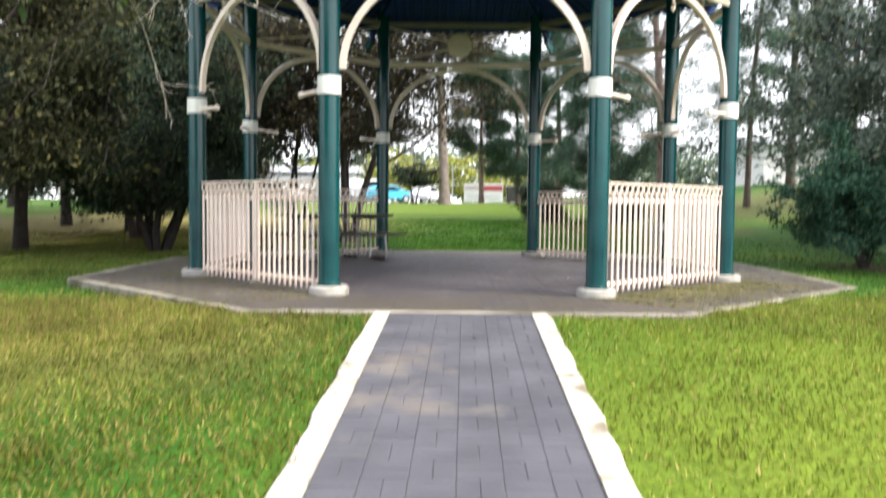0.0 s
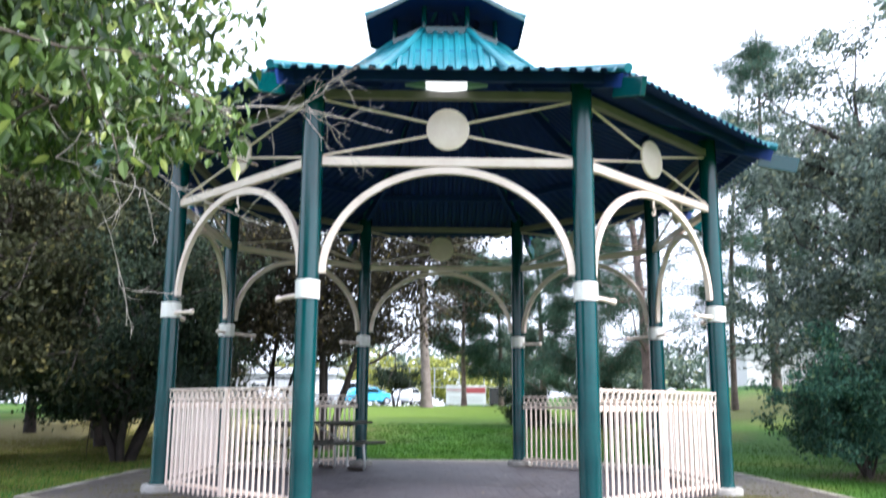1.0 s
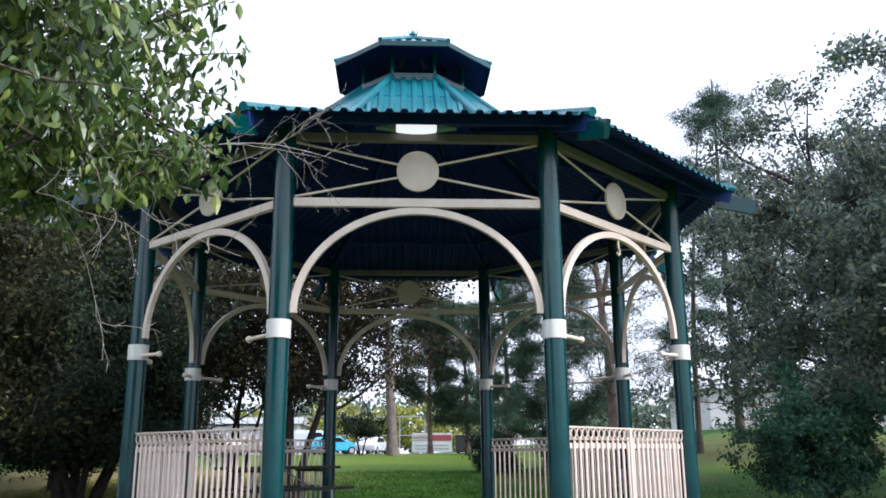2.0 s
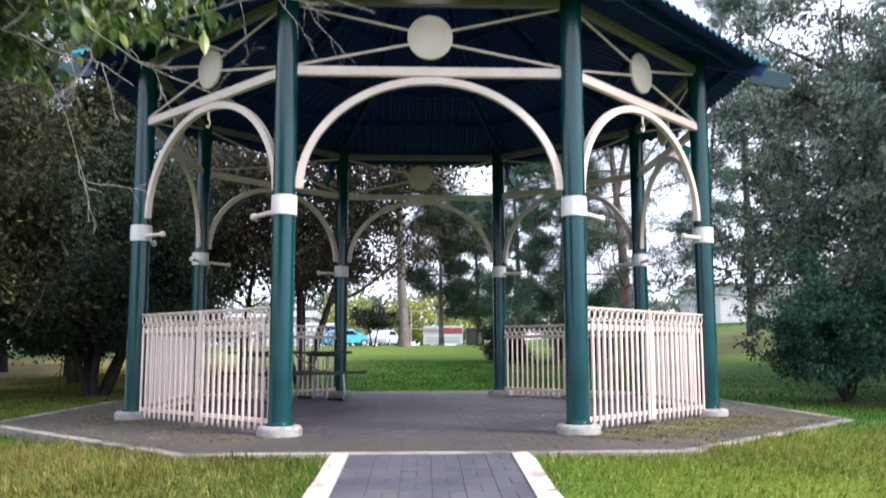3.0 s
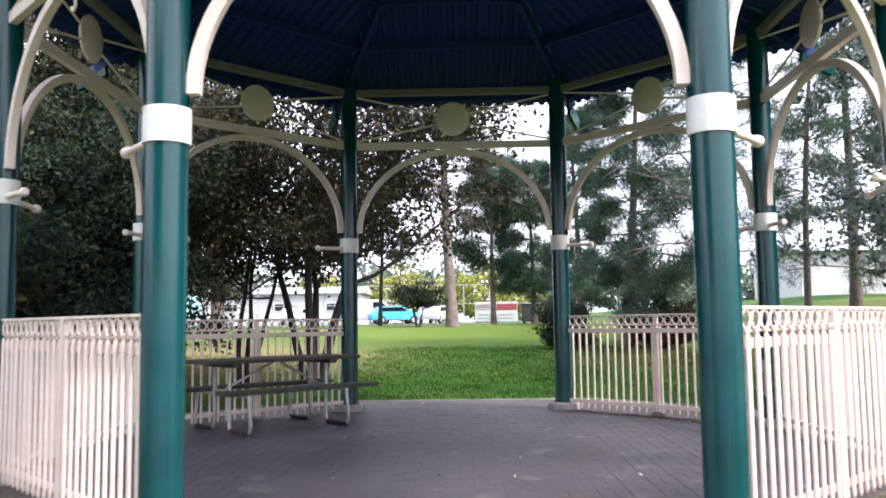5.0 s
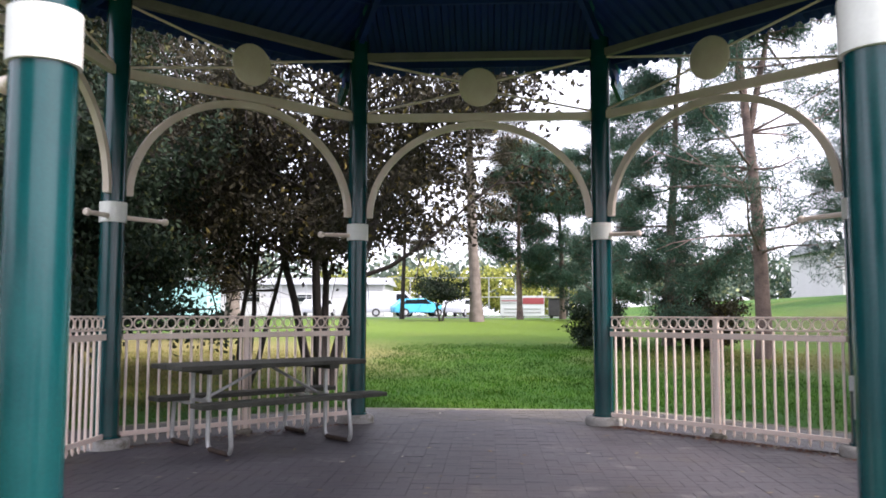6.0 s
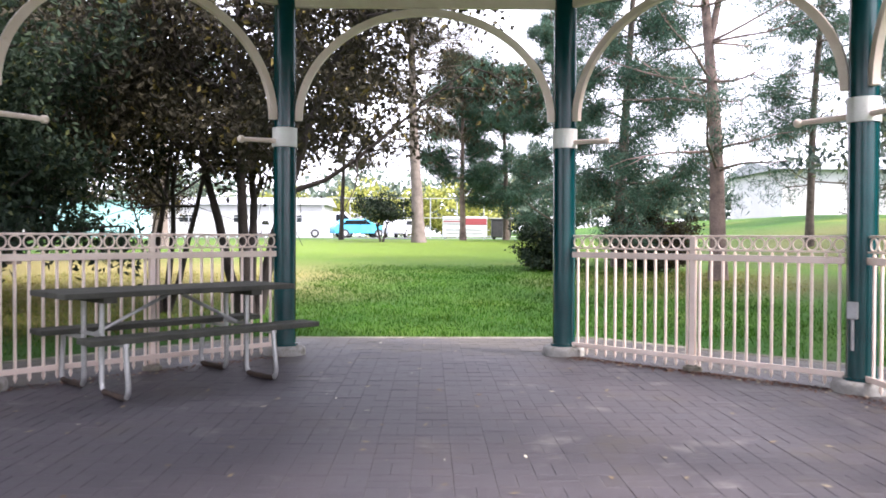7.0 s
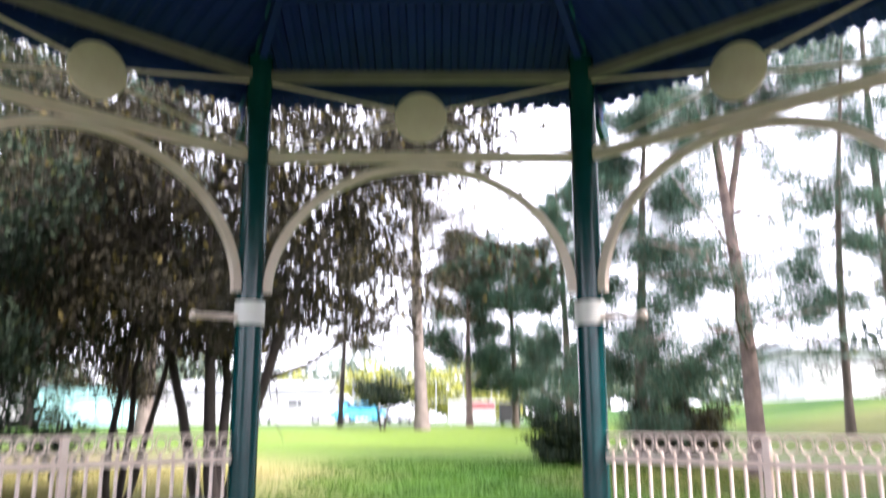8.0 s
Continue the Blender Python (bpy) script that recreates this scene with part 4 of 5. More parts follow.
# pines in the grass
PINES_SIDE = "pines in the grass"
pine_tree(-8.9, 5.0, "tall pine with a brown-tinged crown", 21, 10, 0.13, 0.16, 2.6, 17, 46000, 0.20, NEEDLE_BROWN, BARK_DARK, droop=0.08, group=PINES_SIDE)
pine_tree(-11.2, 12.0, "tall pine with a brown-tinged crown", 22, 11, 0.14, 0.14, 3.0, 16, 40000, 0.24, NEEDLE_BROWN, BARK_DARK, droop=0.08, group=PINES_SIDE)
pine_tree(-10.4, 16.0, "tall pine with a dark green crown", 23, 12, 0.18, 0.12, 3.2, 16, 40000, 0.26, NEEDLE, BARK_DARK, droop=0.05, group=PINES_SIDE)
pine_tree(-9.3, 23.9, "tall pine with a pale straight trunk", 24, 13, 0.26, 0.36, 3.0, 12, 30000, 0.28, NEEDLE, BARK_PALE, droop=0.05, group=PINES_SIDE)
pine_tree(5.9, 11.9, "tall forked pine with reddish bark and open crown", 31, 9.7, 0.17, 0.22, 2.7, 11, 29000, 0.18, NEEDLE, BARK_RED, droop=0.02, group=PINES_SIDE, fork=True)
pine_tree(4.6, 15.2, "bushy pine with low green limbs", 32, 8.8, 0.15, 0.05, 2.9, 16, 80000, 0.19, NEEDLE, BARK, droop=0.02, group=PINES_SIDE)
pine_tree(10.15, 17.1, "open pine with spreading flat limbs", 33, 12.2, 0.105, 0.16, 3.0, 11, 34000, 0.19, NEEDLE, BARK, group=PINES_SIDE)
pine_tree(12.2, 18.5, "tall pine with a grey trunk", 34, 14.2, 0.17, 0.24, 3.2, 11, 36000, 0.22, NEEDLE, BARK, group=PINES_SIDE)
pine_tree(1.4, 30.0, "young pine with a slim reddish trunk", 35, 8.0, 0.13, 0.26, 3.0, 12, 44000, 0.28, NEEDLE, BARK_RED, group=PINES_SIDE)
pine_tree(3.4, 32.0, "bushy dark green pine", 39, 8.0, 0.14, 0.12, 3.0, 13, 44000, 0.28, NEEDLE, BARK, group=PINES_SIDE)
pine_tree(5.0, 27.5, "bushy dark green pine", 36, 9.5, 0.16, 0.10, 2.5, 14, 40000, 0.28, NEEDLE, BARK, group=PINES_SIDE)
pine_tree(-0.42, 27.0, "tall tree with a pale trunk and drooping dark crown", 37, 13.0, 0.25, 0.40, 3.7, 13, 30000, 0.24, LEAF_PLUM, BARK_PALE, name="tree", droop=0.10, lean=(-0.06, 0))
pine_tree(-3.9, 31.7, "slim dark-trunked tree in the lawn", 38, 9, 0.10, 0.40, 2.0, 9, 16000, 0.28, NEEDLE_BROWN, BARK_DARK, name="tree")
# shrubs and the tall trees beside the paving
broad_tree(2.75, 14.0, "low dark evergreen shrub", 41, 6, 1.35, 0.7, 14000, 0.08, LEAF_DARK, BARK_DARK, 0.03, 0.05, "bush", low=0.05)
broad_tree(5.2, 14.2, "brownish low shrub under the pines", 46, 7, 1.5, 0.9, 14000, 0.09, LEAF_PLUM, BARK_DARK, 0.03, 0.05, "bush", low=0.05)
broad_tree(-7.2, 16.5, "thin-stemmed young tree in dry grass", 47, 2, 3.6, 0.25, 5000, 0.10, LEAF_PLUM, BARK_DARK, 0.05, 0.5, "tree", low=0.6)
broad_tree(-1.84, 27.0, "small dark shrub in the lawn", 42, 3, 2.1, 0.5, 5000, 0.12, LEAF_DARK, BARK_DARK, 0.05, 0.5, "bush", low=0.75)
broad_tree(6.5, 1.5, "rounded green bush with several thin stems", 43, 8, 2.4, 0.5, 30000, 0.075, LEAF_BUSH, BARK_DARK, 0.028, 0.2, "bush", low=0.28, clump=0.8)
broad_tree(10.4, 5.2, "tall grey-green tree with an uneven crown", 44, 5, 12.5, 0.22, 84000, 0.13, LEAF_GUM, BARK_DARK, 0.14, 0.2, "tree", low=0.25, clump=0.48)
broad_tree(9.3, 0.6, "tall grey-green tree with a spreading crown", 45, 5, 8.6, 0.3, 76000, 0.115, LEAF_GUM, BARK_DARK, 0.13, 0.2, "tree", low=0.2, clump=0.48)


def overhang_tree():
    """The leafy tree beside the path whose limb hangs over the grass."""
    rng = np.random.default_rng(77)
    bx, by = -4.6, -7.4
    z = ground_z(bx, by)
    top = empty("tree", pose(bx, by, z - 0.05), label="broadleaf tree with fresh green drooping leaves and bare grey twigs", category="tree")
    trunk = bend(rng, (0, 0, 0), (0.08, 0, 1), 4.4, 8, 0.03, 0.02)
    limbs = [(trunk, np.linspace(0.17, 0.07, 9))]
    spots, bare = [], []

    def free(q):
        """Leaves keep above the lower edge of the limb and clear of the path."""
        return (q[..., 2] > 2.50 + 0.32 * q[..., 1] - 0.35 * (q[..., 0] < 2.45)) & (q[..., 0] < 3.58 - 0.19 * q[..., 1])

    for k in range(34):
        q = trunk[rng.integers(4, 9)]
        to = np.array([rng.uniform(2.0, 3.40), rng.uniform(-1.2, 1.1), rng.uniform(2.6, 4.2)])
        mid = (q + to) / 2 + np.array([0, 0, 0.35])
        p = np.array([q * (1 - t) ** 2 + 2 * mid * t * (1 - t) + to * t * t for t in np.linspace(0, 1, 9)]) + rng.normal(0, 0.03, (9, 3))
        p[0] = q
        limbs.append((p, np.linspace(0.035, 0.008, 9)))
        for i in range(9):
            s = p[rng.integers(3, 9)]
            w = bend(rng, s, (rng.normal(0.5, 0.7), rng.normal(0, 0.8), rng.normal(-0.25, 0.5)), rng.uniform(0.35, 0.8), 5, 0.16, -0.05)
            if free(w[-1]):
                limbs.append((w, np.linspace(0.008, 0.003, 6)))
                spots.append(w[1:])
    mesh_points = np.concatenate([p for p, r in limbs if len(p) == 9])

    def spray(start, way, length, r, depth):
        """A bare twig that zigzags from node to node and sends out side shoots."""
        w = bend(rng, start, way, length, 8, 0.15, 0.0)
        bare.append((w, np.linspace(r, r * 0.4, 9)))
        if depth == 0:
            return
        along = w[-1] - w[0]
        along /= np.linalg.norm(along)
        side = 1
        for i in range(2, 8):
            if rng.uniform() < 0.55:
                out = along * 0.6 + np.array([rng.normal(0, 0.2), rng.normal(0, 0.4), side * rng.uniform(0.4, 0.9)])
                spray(w[i], out, length * rng.uniform(0.18, 0.48), r * 0.6, depth - 1)
                side = -side

    for n_twigs, lo, hi, rise in ((3, (2.85, 0.20, 2.45), (3.20, 0.9, 2.85), (-0.1, 0.30)), (5, (2.40, 0.1, 2.20), (3.10, 0.6, 2.5), (-0.70, -0.05))):
        for k in range(n_twigs):
            start = rng.uniform(lo, hi)
            start[2] -= z - 0.05
            near = mesh_points[np.argmin(np.linalg.norm(mesh_points - start, axis=1))]
            link = np.array([near + (start - near) * t for t in np.linspace(0, 1, 6)]) + np.sin(np.linspace(0, np.pi, 6))[:, None] * rng.normal(0, 0.06, 3)
            bare.append((link, np.linspace(0.0042, 0.0032, 6)))
            spray(start, (rng.uniform(0.6, 0.9), rng.normal(0.1, 0.2), rng.uniform(*rise)), rng.uniform(0.65, 1.15), 0.0032, 2)
    wide = []
    for k in range(26):
        q = trunk[rng.integers(5, 9)]
        a = rng.uniform(1.9, 4.6)
        p = bend(rng, q, (np.cos(a), np.sin(a), rng.uniform(0.2, 1.1)), rng.uniform(1.2, 2.4), 7, 0.12, 0.0)
        limbs.append((p, np.linspace(0.035, 0.006, 8)))
        for i in range(7):
            w = bend(rng, p[rng.integers(2, 8)], rng.normal(0, 1, 3), rng.uniform(0.3, 0.7), 4, 0.2, -0.05)
            limbs.append((w, np.linspace(0.008, 0.003, 5)))
            wide.append(w[1:])
    wide = np.concatenate(wide)
    far = wide[rng.integers(0, len(wide), 9000)] + rng.normal(0, 0.09, (9000, 3))
    spots = np.concatenate(spots)
    n = 24000
    at = spots[rng.integers(0, len(spots), n)] + rng.normal(0, 0.07, (n, 3))
    at = np.concatenate([at[free(at) & (at[:, 1] > -1.15)], far[far[:, 0] < 1.6]])
    child("trunk", tubes_mesh("trunk", limbs, BARK, 7), top)
    child("twig", tubes_mesh("twig", bare, TWIG, 5), top, "bare pale grey twigs")
    child("crown", pointed_leaves("crown", at, rng, 0.088, LEAF_NEAR), top, "fresh green pointed drooping leaves")
    pick = spots[rng.integers(0, len(spots), 9)]
    turned = np.concatenate([q + rng.normal(0, (0.09, 0.09, 0.07), (34, 3)) for q in pick])
    child("yellowing_leaves", pointed_leaves("yellowing_leaves", turned[free(turned)], rng, 0.09, LEAF_TURN), top, "clusters of leaves turning yellow")


overhang_tree()

# ---- woods that close the place ----
WOODS = "trees of the surrounding woods"
for k, (x, y, sd, h) in enumerate([(-15, 6, 51, 12), (-15.5, 13, 52, 13), (-17, 20, 53, 13), (-13, 1, 54, 11), (-15, 28, 55, 13), (17.5, 12, 56, 13), (17, 24, 57, 12), (14, 7, 58, 12), (15, 0, 59, 12)]):
    pine_tree(x, y, "woodland pine with a full dark crown", sd, h, 0.18, 0.10, 3.3, 12, 15000, 0.34, NEEDLE if k % 2 else NEEDLE_BROWN, BARK_DARK, group=WOODS)


def belt(name, label, mat, seed, spots, size):
    rng = np.random.default_rng(seed)
    at = []
    for x, y, r, h, n in spots:
        z = ground_z(x, y)
        u = rng.normal(0, 1, (n, 3))
        u /= np.linalg.norm(u, axis=1)[:, None]
        rr = rng.uniform(0.55, 1.05, n)[:, None] * (1 + 0.25 * np.sin(u[:, :1] * 5 + u[:, 2:] * 7))
        at.append(np.array([x, y, z + h * 0.5]) + u * rr * np.array([r, r, h * 0.5]))
    ob = new(name, leaf_cloud(name, np.concatenate(at), rng, size, mat, 0.6, 0.2))
    tagged(ob, label, "woods", kind="stuff")


rb = random.Random(9)
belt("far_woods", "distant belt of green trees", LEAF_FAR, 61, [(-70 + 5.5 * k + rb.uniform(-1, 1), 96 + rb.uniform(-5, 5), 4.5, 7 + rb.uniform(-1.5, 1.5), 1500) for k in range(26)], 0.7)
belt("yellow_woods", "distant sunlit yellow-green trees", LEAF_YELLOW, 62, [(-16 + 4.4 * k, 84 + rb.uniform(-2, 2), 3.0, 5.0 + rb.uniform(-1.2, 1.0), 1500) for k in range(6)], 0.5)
# Out of view: trees added to close off sky and bounced light there.
belt("unseen_woods_behind", "unseen dark trees added to close the park behind the walk", LEAF_DARK, 63, [(-60 + 8 * k, -42 + rb.uniform(-4, 4), 5, 10, 700) for k in range(16)] + [(-42 + rb.uniform(-3, 3), -34 + 9 * k, 5, 11, 700) for k in range(12)] + [(48 + rb.uniform(-3, 3), -34 + 9 * k, 5, 10, 700) for k in range(11)], 1.0)


# ---- car park and buildings in the distance ----
def build_far():
    bm = bmesh.new()
    zs = ground_z(0, 50) + 0.03
    box(bm, (-4, 59, zs - 0.1), (80, 18, 0.2), 0.0)
    ob = new("road", finish(bm, "road", ASPHALT))
    tagged(ob, "grey asphalt car park beyond the lawn", "car park", kind="structure")
    zs += 0.004

    def house(x, y, w, d, h, label, wall, n, ww, wh):
        b = empty("building", pose(x, y, ground_z(x, y) - 0.05), label=label, category="building")
        bm = bmesh.new()
        box(bm, (0, 0, h / 2), (w, d, h), 0.02)
        part("wall", bm, wall, b)
        bm = bmesh.new()
        vs = [bm.verts.new(p) for p in ((-w / 2 - 0.4, -d / 2 - 0.4, h), (w / 2 + 0.4, -d / 2 - 0.4, h), (w / 2 + 0.4, d / 2 + 0.4, h), (-w / 2 - 0.4, d / 2 + 0.4, h), (-w / 2 - 0.4, 0, h + 0.8), (w / 2 + 0.4, 0, h + 0.8))]
        for f in ((0, 1, 5, 4), (2, 3, 4, 5), (0, 4, 3), (1, 2, 5), (3, 2, 1, 0)):
            bm.faces.new([vs[k] for k in f])
        part("roof", bm, ROOFGREY, b)
        for k in range(n):
            wx = -w / 2 + (k + 0.5) * w / n
            bm = bmesh.new()
            box(bm, (wx, -d / 2 - 0.02, h * 0.58), (ww, 0.08, wh), 0.01)
            win = part("window", bm, WHITE, b)
            bm = bmesh.new()
            box(bm, (wx, -d / 2 - 0.055, h * 0.58), (ww - 0.14, 0.03, wh - 0.14), 0.0)
            part("pane", bm, DARKGLASS, win)
    house(-25, 76, 30, 8, 3.1, "long low pale building beyond the car park", WALLWHITE, 6, 1.5, 0.8)
    house(33, 46, 26, 8, 3.0, "pale building behind the pines on the rise", WALLWHITE, 3, 1.0, 0.45)
    b = empty("shed", pose(-19.6, 44, ground_z(-19.6, 44)), label="small turquoise clad shed", category="shed")
    bm = bmesh.new()
    box(bm, (0, 0, 1.1), (5.6, 2.5, 2.2), 0.02)
    part("wall", bm, CYAN, b)
    bm = bmesh.new()
    box(bm, (0, 0, 2.26), (5.9, 2.8, 0.12), 0.02)
    part("roof", bm, ROOFGREY, b)

    def car(x, y, yaw, paint, label, van=False):
        c = empty("car", pose(x, y, zs, 0, 0, yaw), label=label, category="car")
        bm = bmesh.new()
        if van:
            prof = [(-2.3, 0.35), (-2.35, 1.0), (-2.3, 1.95), (1.1, 2.0), (1.7, 1.25), (2.3, 1.05), (2.35, 0.35)]
        else:
            prof = [(-2.05, 0.32), (-2.1, 0.78), (-1.85, 0.95), (-1.35, 1.38), (0.35, 1.42), (1.0, 0.98), (1.95, 0.82), (2.1, 0.6), (2.1, 0.32)]
        a = [bm.verts.new((px, -0.85, pz)) for px, pz in prof]
        d = [bm.verts.new((px, 0.85, pz)) for px, pz in prof]
        bm.faces.new(a)
        bm.faces.new(d[::-1])
        for j in range(len(prof)):
            bm.faces.new((a[j], d[j], d[(j + 1) % len(prof)], a[(j + 1) % len(prof)]))
        bmesh.ops.bevel(bm, geom=bm.edges[:], offset=0.07, segments=2, affect="EDGES", profile=0.5)
        part("body", bm, paint, c, "", True)
        for s in (-1, 1):
            bm = bmesh.new()
            wp = [(-1.45, 0.98), (-1.2, 1.3), (0.3, 1.34), (0.8, 1.0)] if not van else [(0.3, 1.3), (0.3, 1.8), (1.0, 1.8), (1.5, 1.3)]
            vs = [bm.verts.new((px, s * 0.856, pz)) for px, pz in wp]
            bm.faces.new(vs)
            bmesh.ops.solidify(bm, geom=bm.faces[:], thickness=0.01)
            part("side_window", bm, DARKGLASS, c)
            for wx in (-1.3, 1.3):
                bm = bmesh.new()
                lathe(bm, [(0.1, -0.1), (0.29, -0.1), (0.33, -0.06), (0.33, 0.06), (0.29, 0.1), (0.1, 0.1)], 18)
                bmesh.ops.transform(bm, matrix=pose(wx, s * 0.78, 0.33, 90), verts=bm.verts)
                w = part("wheel", bm, BLACK, c, "", True)
                bm = bmesh.new()
                lathe(bm, [(0.02, -0.11), (0.19, -0.11), (0.19, 0.11), (0.02, 0.11)], 14)
                bmesh.ops.transform(bm, matrix=pose(wx, s * 0.78, 0.33, 90), verts=bm.verts)
                part("rim", bm, GREYMETAL, w)
    car(-7.7, 60.0, 8, CARWHITE, "white van parked beyond the lawn", True)
    car(-5.4, 58.0, 20, CARBLUE, "bright blue car parked beyond the lawn")
    car(-2.3, 59.5, 75, CARWHITE, "white car parked beyond the lawn")
    car(-13.8, 61.0, 85, CARWHITE, "white car parked beyond the lawn")

    t = empty("sign_board", pose(1.95, 41.5, ground_z(2, 41.5)), label="white notice board with a red band on two posts", category="sign")
    bm = bmesh.new()
    box(bm, (0, 0, 0.72), (2.5, 0.06, 1.15), 0.01)
    part("panel", bm, CARWHITE, t)
    bm = bmesh.new()
    box(bm, (0.62, -0.034, 1.0), (1.2, 0.02, 0.36), 0.0)
    part("band", bm, RED, t, "red lettering field")
    for k in range(3):
        bm = bmesh.new()
        box(bm, (-0.62, -0.036, 1.14 - 0.13 * k), (1.15, 0.02, 0.06), 0.0)
        part("text_bar", bm, RED if k == 1 else GREYMETAL, t)
    for k in range(2):
        bm = bmesh.new()
        box(bm, (0.0, -0.036, 0.55 - 0.2 * k), (2.1, 0.02, 0.06), 0.0)
        part("text_bar", bm, GREYMETAL, t)
    for s in (-1, 1):
        bm = bmesh.new()
        box(bm, (s * 1.1, 0.06, 0.6), (0.08, 0.06, 1.3), 0.005)
        part("leg", bm, GREYMETAL, t)
    b = empty("bin", pose(4.1, 43.0, ground_z(4.1, 43)), label="dark wheeled waste container", category="bin")
    bm = bmesh.new()
    box(bm, (0, 0, 0.62), (1.1, 0.8, 1.0), 0.05)
    part("body", bm, BLACK, b)
    bm = bmesh.new()
    box(bm, (0, 0, 1.16), (1.16, 0.86, 0.08), 0.03)
    part("lid", bm, BLACK, b)
    for sx in (-1, 1):
        bm = bmesh.new()
        lathe(bm, [(0.05, -0.03), (0.1, -0.03), (0.1, 0.03), (0.05, 0.03)], 12)
        bmesh.ops.transform(bm, matrix=pose(sx * 0.4, 0, 0.09, 90), verts=bm.verts)
        part("wheel", bm, BLACK, b)

    f = empty("sports_fence", pose(0, 69.5, zs - 0.03), label="tall pale wire fence beyond the cars", category="fence")
    bm = bmesh.new()
    tube(bm, [(0, 0, -0.1), (0, 0, 3.6)], 0.045, 8)
    pm = finish(bm, "post", GREYMETAL, True)
    for k in range(17):
        child("post", pm, f, "", pose(-24 + 2.4 * k, 0, 0))
    for z in (0.15, 1.8, 3.55):
        bm = bmesh.new()
        tube(bm, [(-24, 0, z), (14.4, 0, z)], 0.03, 8)
        part("rail", bm, GREYMETAL, f)


build_far()


# ---- grass ----
def build_grass(label, mat, seed, zones, low, high):
    rng = np.random.default_rng(seed)
    p = np.concatenate([np.stack([rng.uniform(x0, x1, n), rng.uniform(y0, y1, n)], 1) for n, x0, x1, y0, y1 in zones])
    p += rng.normal(0, 0.7, p.shape) * rng.uniform(0, 1, (len(p), 1))
    ax, ay = np.abs(p[:, 0]), np.abs(p[:, 1])
    inside = (np.maximum(np.maximum(ax, ay), (ax + ay) * math.sqrt(0.5)) < SLAB - 0.10 * rng.uniform(0, 1, len(p)) ** 2)
    on_path = (np.abs(p[:, 0] - path_x(p[:, 1])) < PATH_W / 2 + 0.145 - 0.07 * rng.uniform(0, 1, len(p)) ** 2) & (p[:, 1] < -4)
    p = p[~inside & ~on_path]
    n = len(p)
    z = np.array([ground_z(x, y) for x, y in p]) - 0.005
    tuft = np.array([0.8 + 0.9 * max(0.0, noise.noise((x * 1.7, y * 1.7, 3.0))) for x, y in p])
    a = rng.uniform(0, 2 * np.pi, n)
    h = rng.uniform(low, high, n) * tuft
    w = rng.uniform(0.004, 0.008, n)
    base = np.stack([p[:, 0], p[:, 1], z], 1)
    side = np.stack([np.cos(a) * w, np.sin(a) * w, np.zeros(n)], 1)
    tip = base + np.stack([rng.normal(0, 0.02, n), rng.normal(0, 0.02, n), h], 1)
    v = np.stack([base - side, base + side, tip], 1).reshape(-1, 3)
    ob = new("grass", mesh_of("grass", v, np.arange(n)[:, None] * 3 + np.array([0, 1, 2]), mat))
    tagged(ob, label, "grass", kind="stuff")


build_grass("short yellow-green lawn grass beside the path", GRASS, 3, ((56000, 0.6, 6.5, -10.5, -3.0), (14000, -6.5, -0.6, -10.5, -3.0)), 0.025, 0.065)
build_grass("olive-green lawn grass mixed with dry blades, darkened for tree shade", GRASS_OLIVE, 5, ((50000, -6.5, -0.6, -10.5, -3.0),), 0.025, 0.065)
build_grass("patches of dry straw-coloured grass", GRASS_DRY, 6, ((24000, -6.5, -1.1, -9.0, -4.0), (60000, -13, -4.9, -1.5, 10), (34000, -9, -3.0, 4.8, 13), (9000, 3.2, 7.0, 9.5, 13.5), (22000, -7.5, -2.6, -6.2, -4.0)), 0.02, 0.06)
build_grass("taller dry tufts creeping over the kerb", GRASS_DRY, 9, ((7000, -4.9, -1.0, -5.2, -3.4), (2500, 1.2, 4.9, -5.2, -3.4)), 0.04, 0.11)
build_grass("short lawn grass beyond the paving, its green deepened for shade", GRASS_SHADED, 4, ((36000, -9, 9, -3.0, 8), (46000, -2.2, 5.5, 4.7, 15)), 0.03, 0.07)


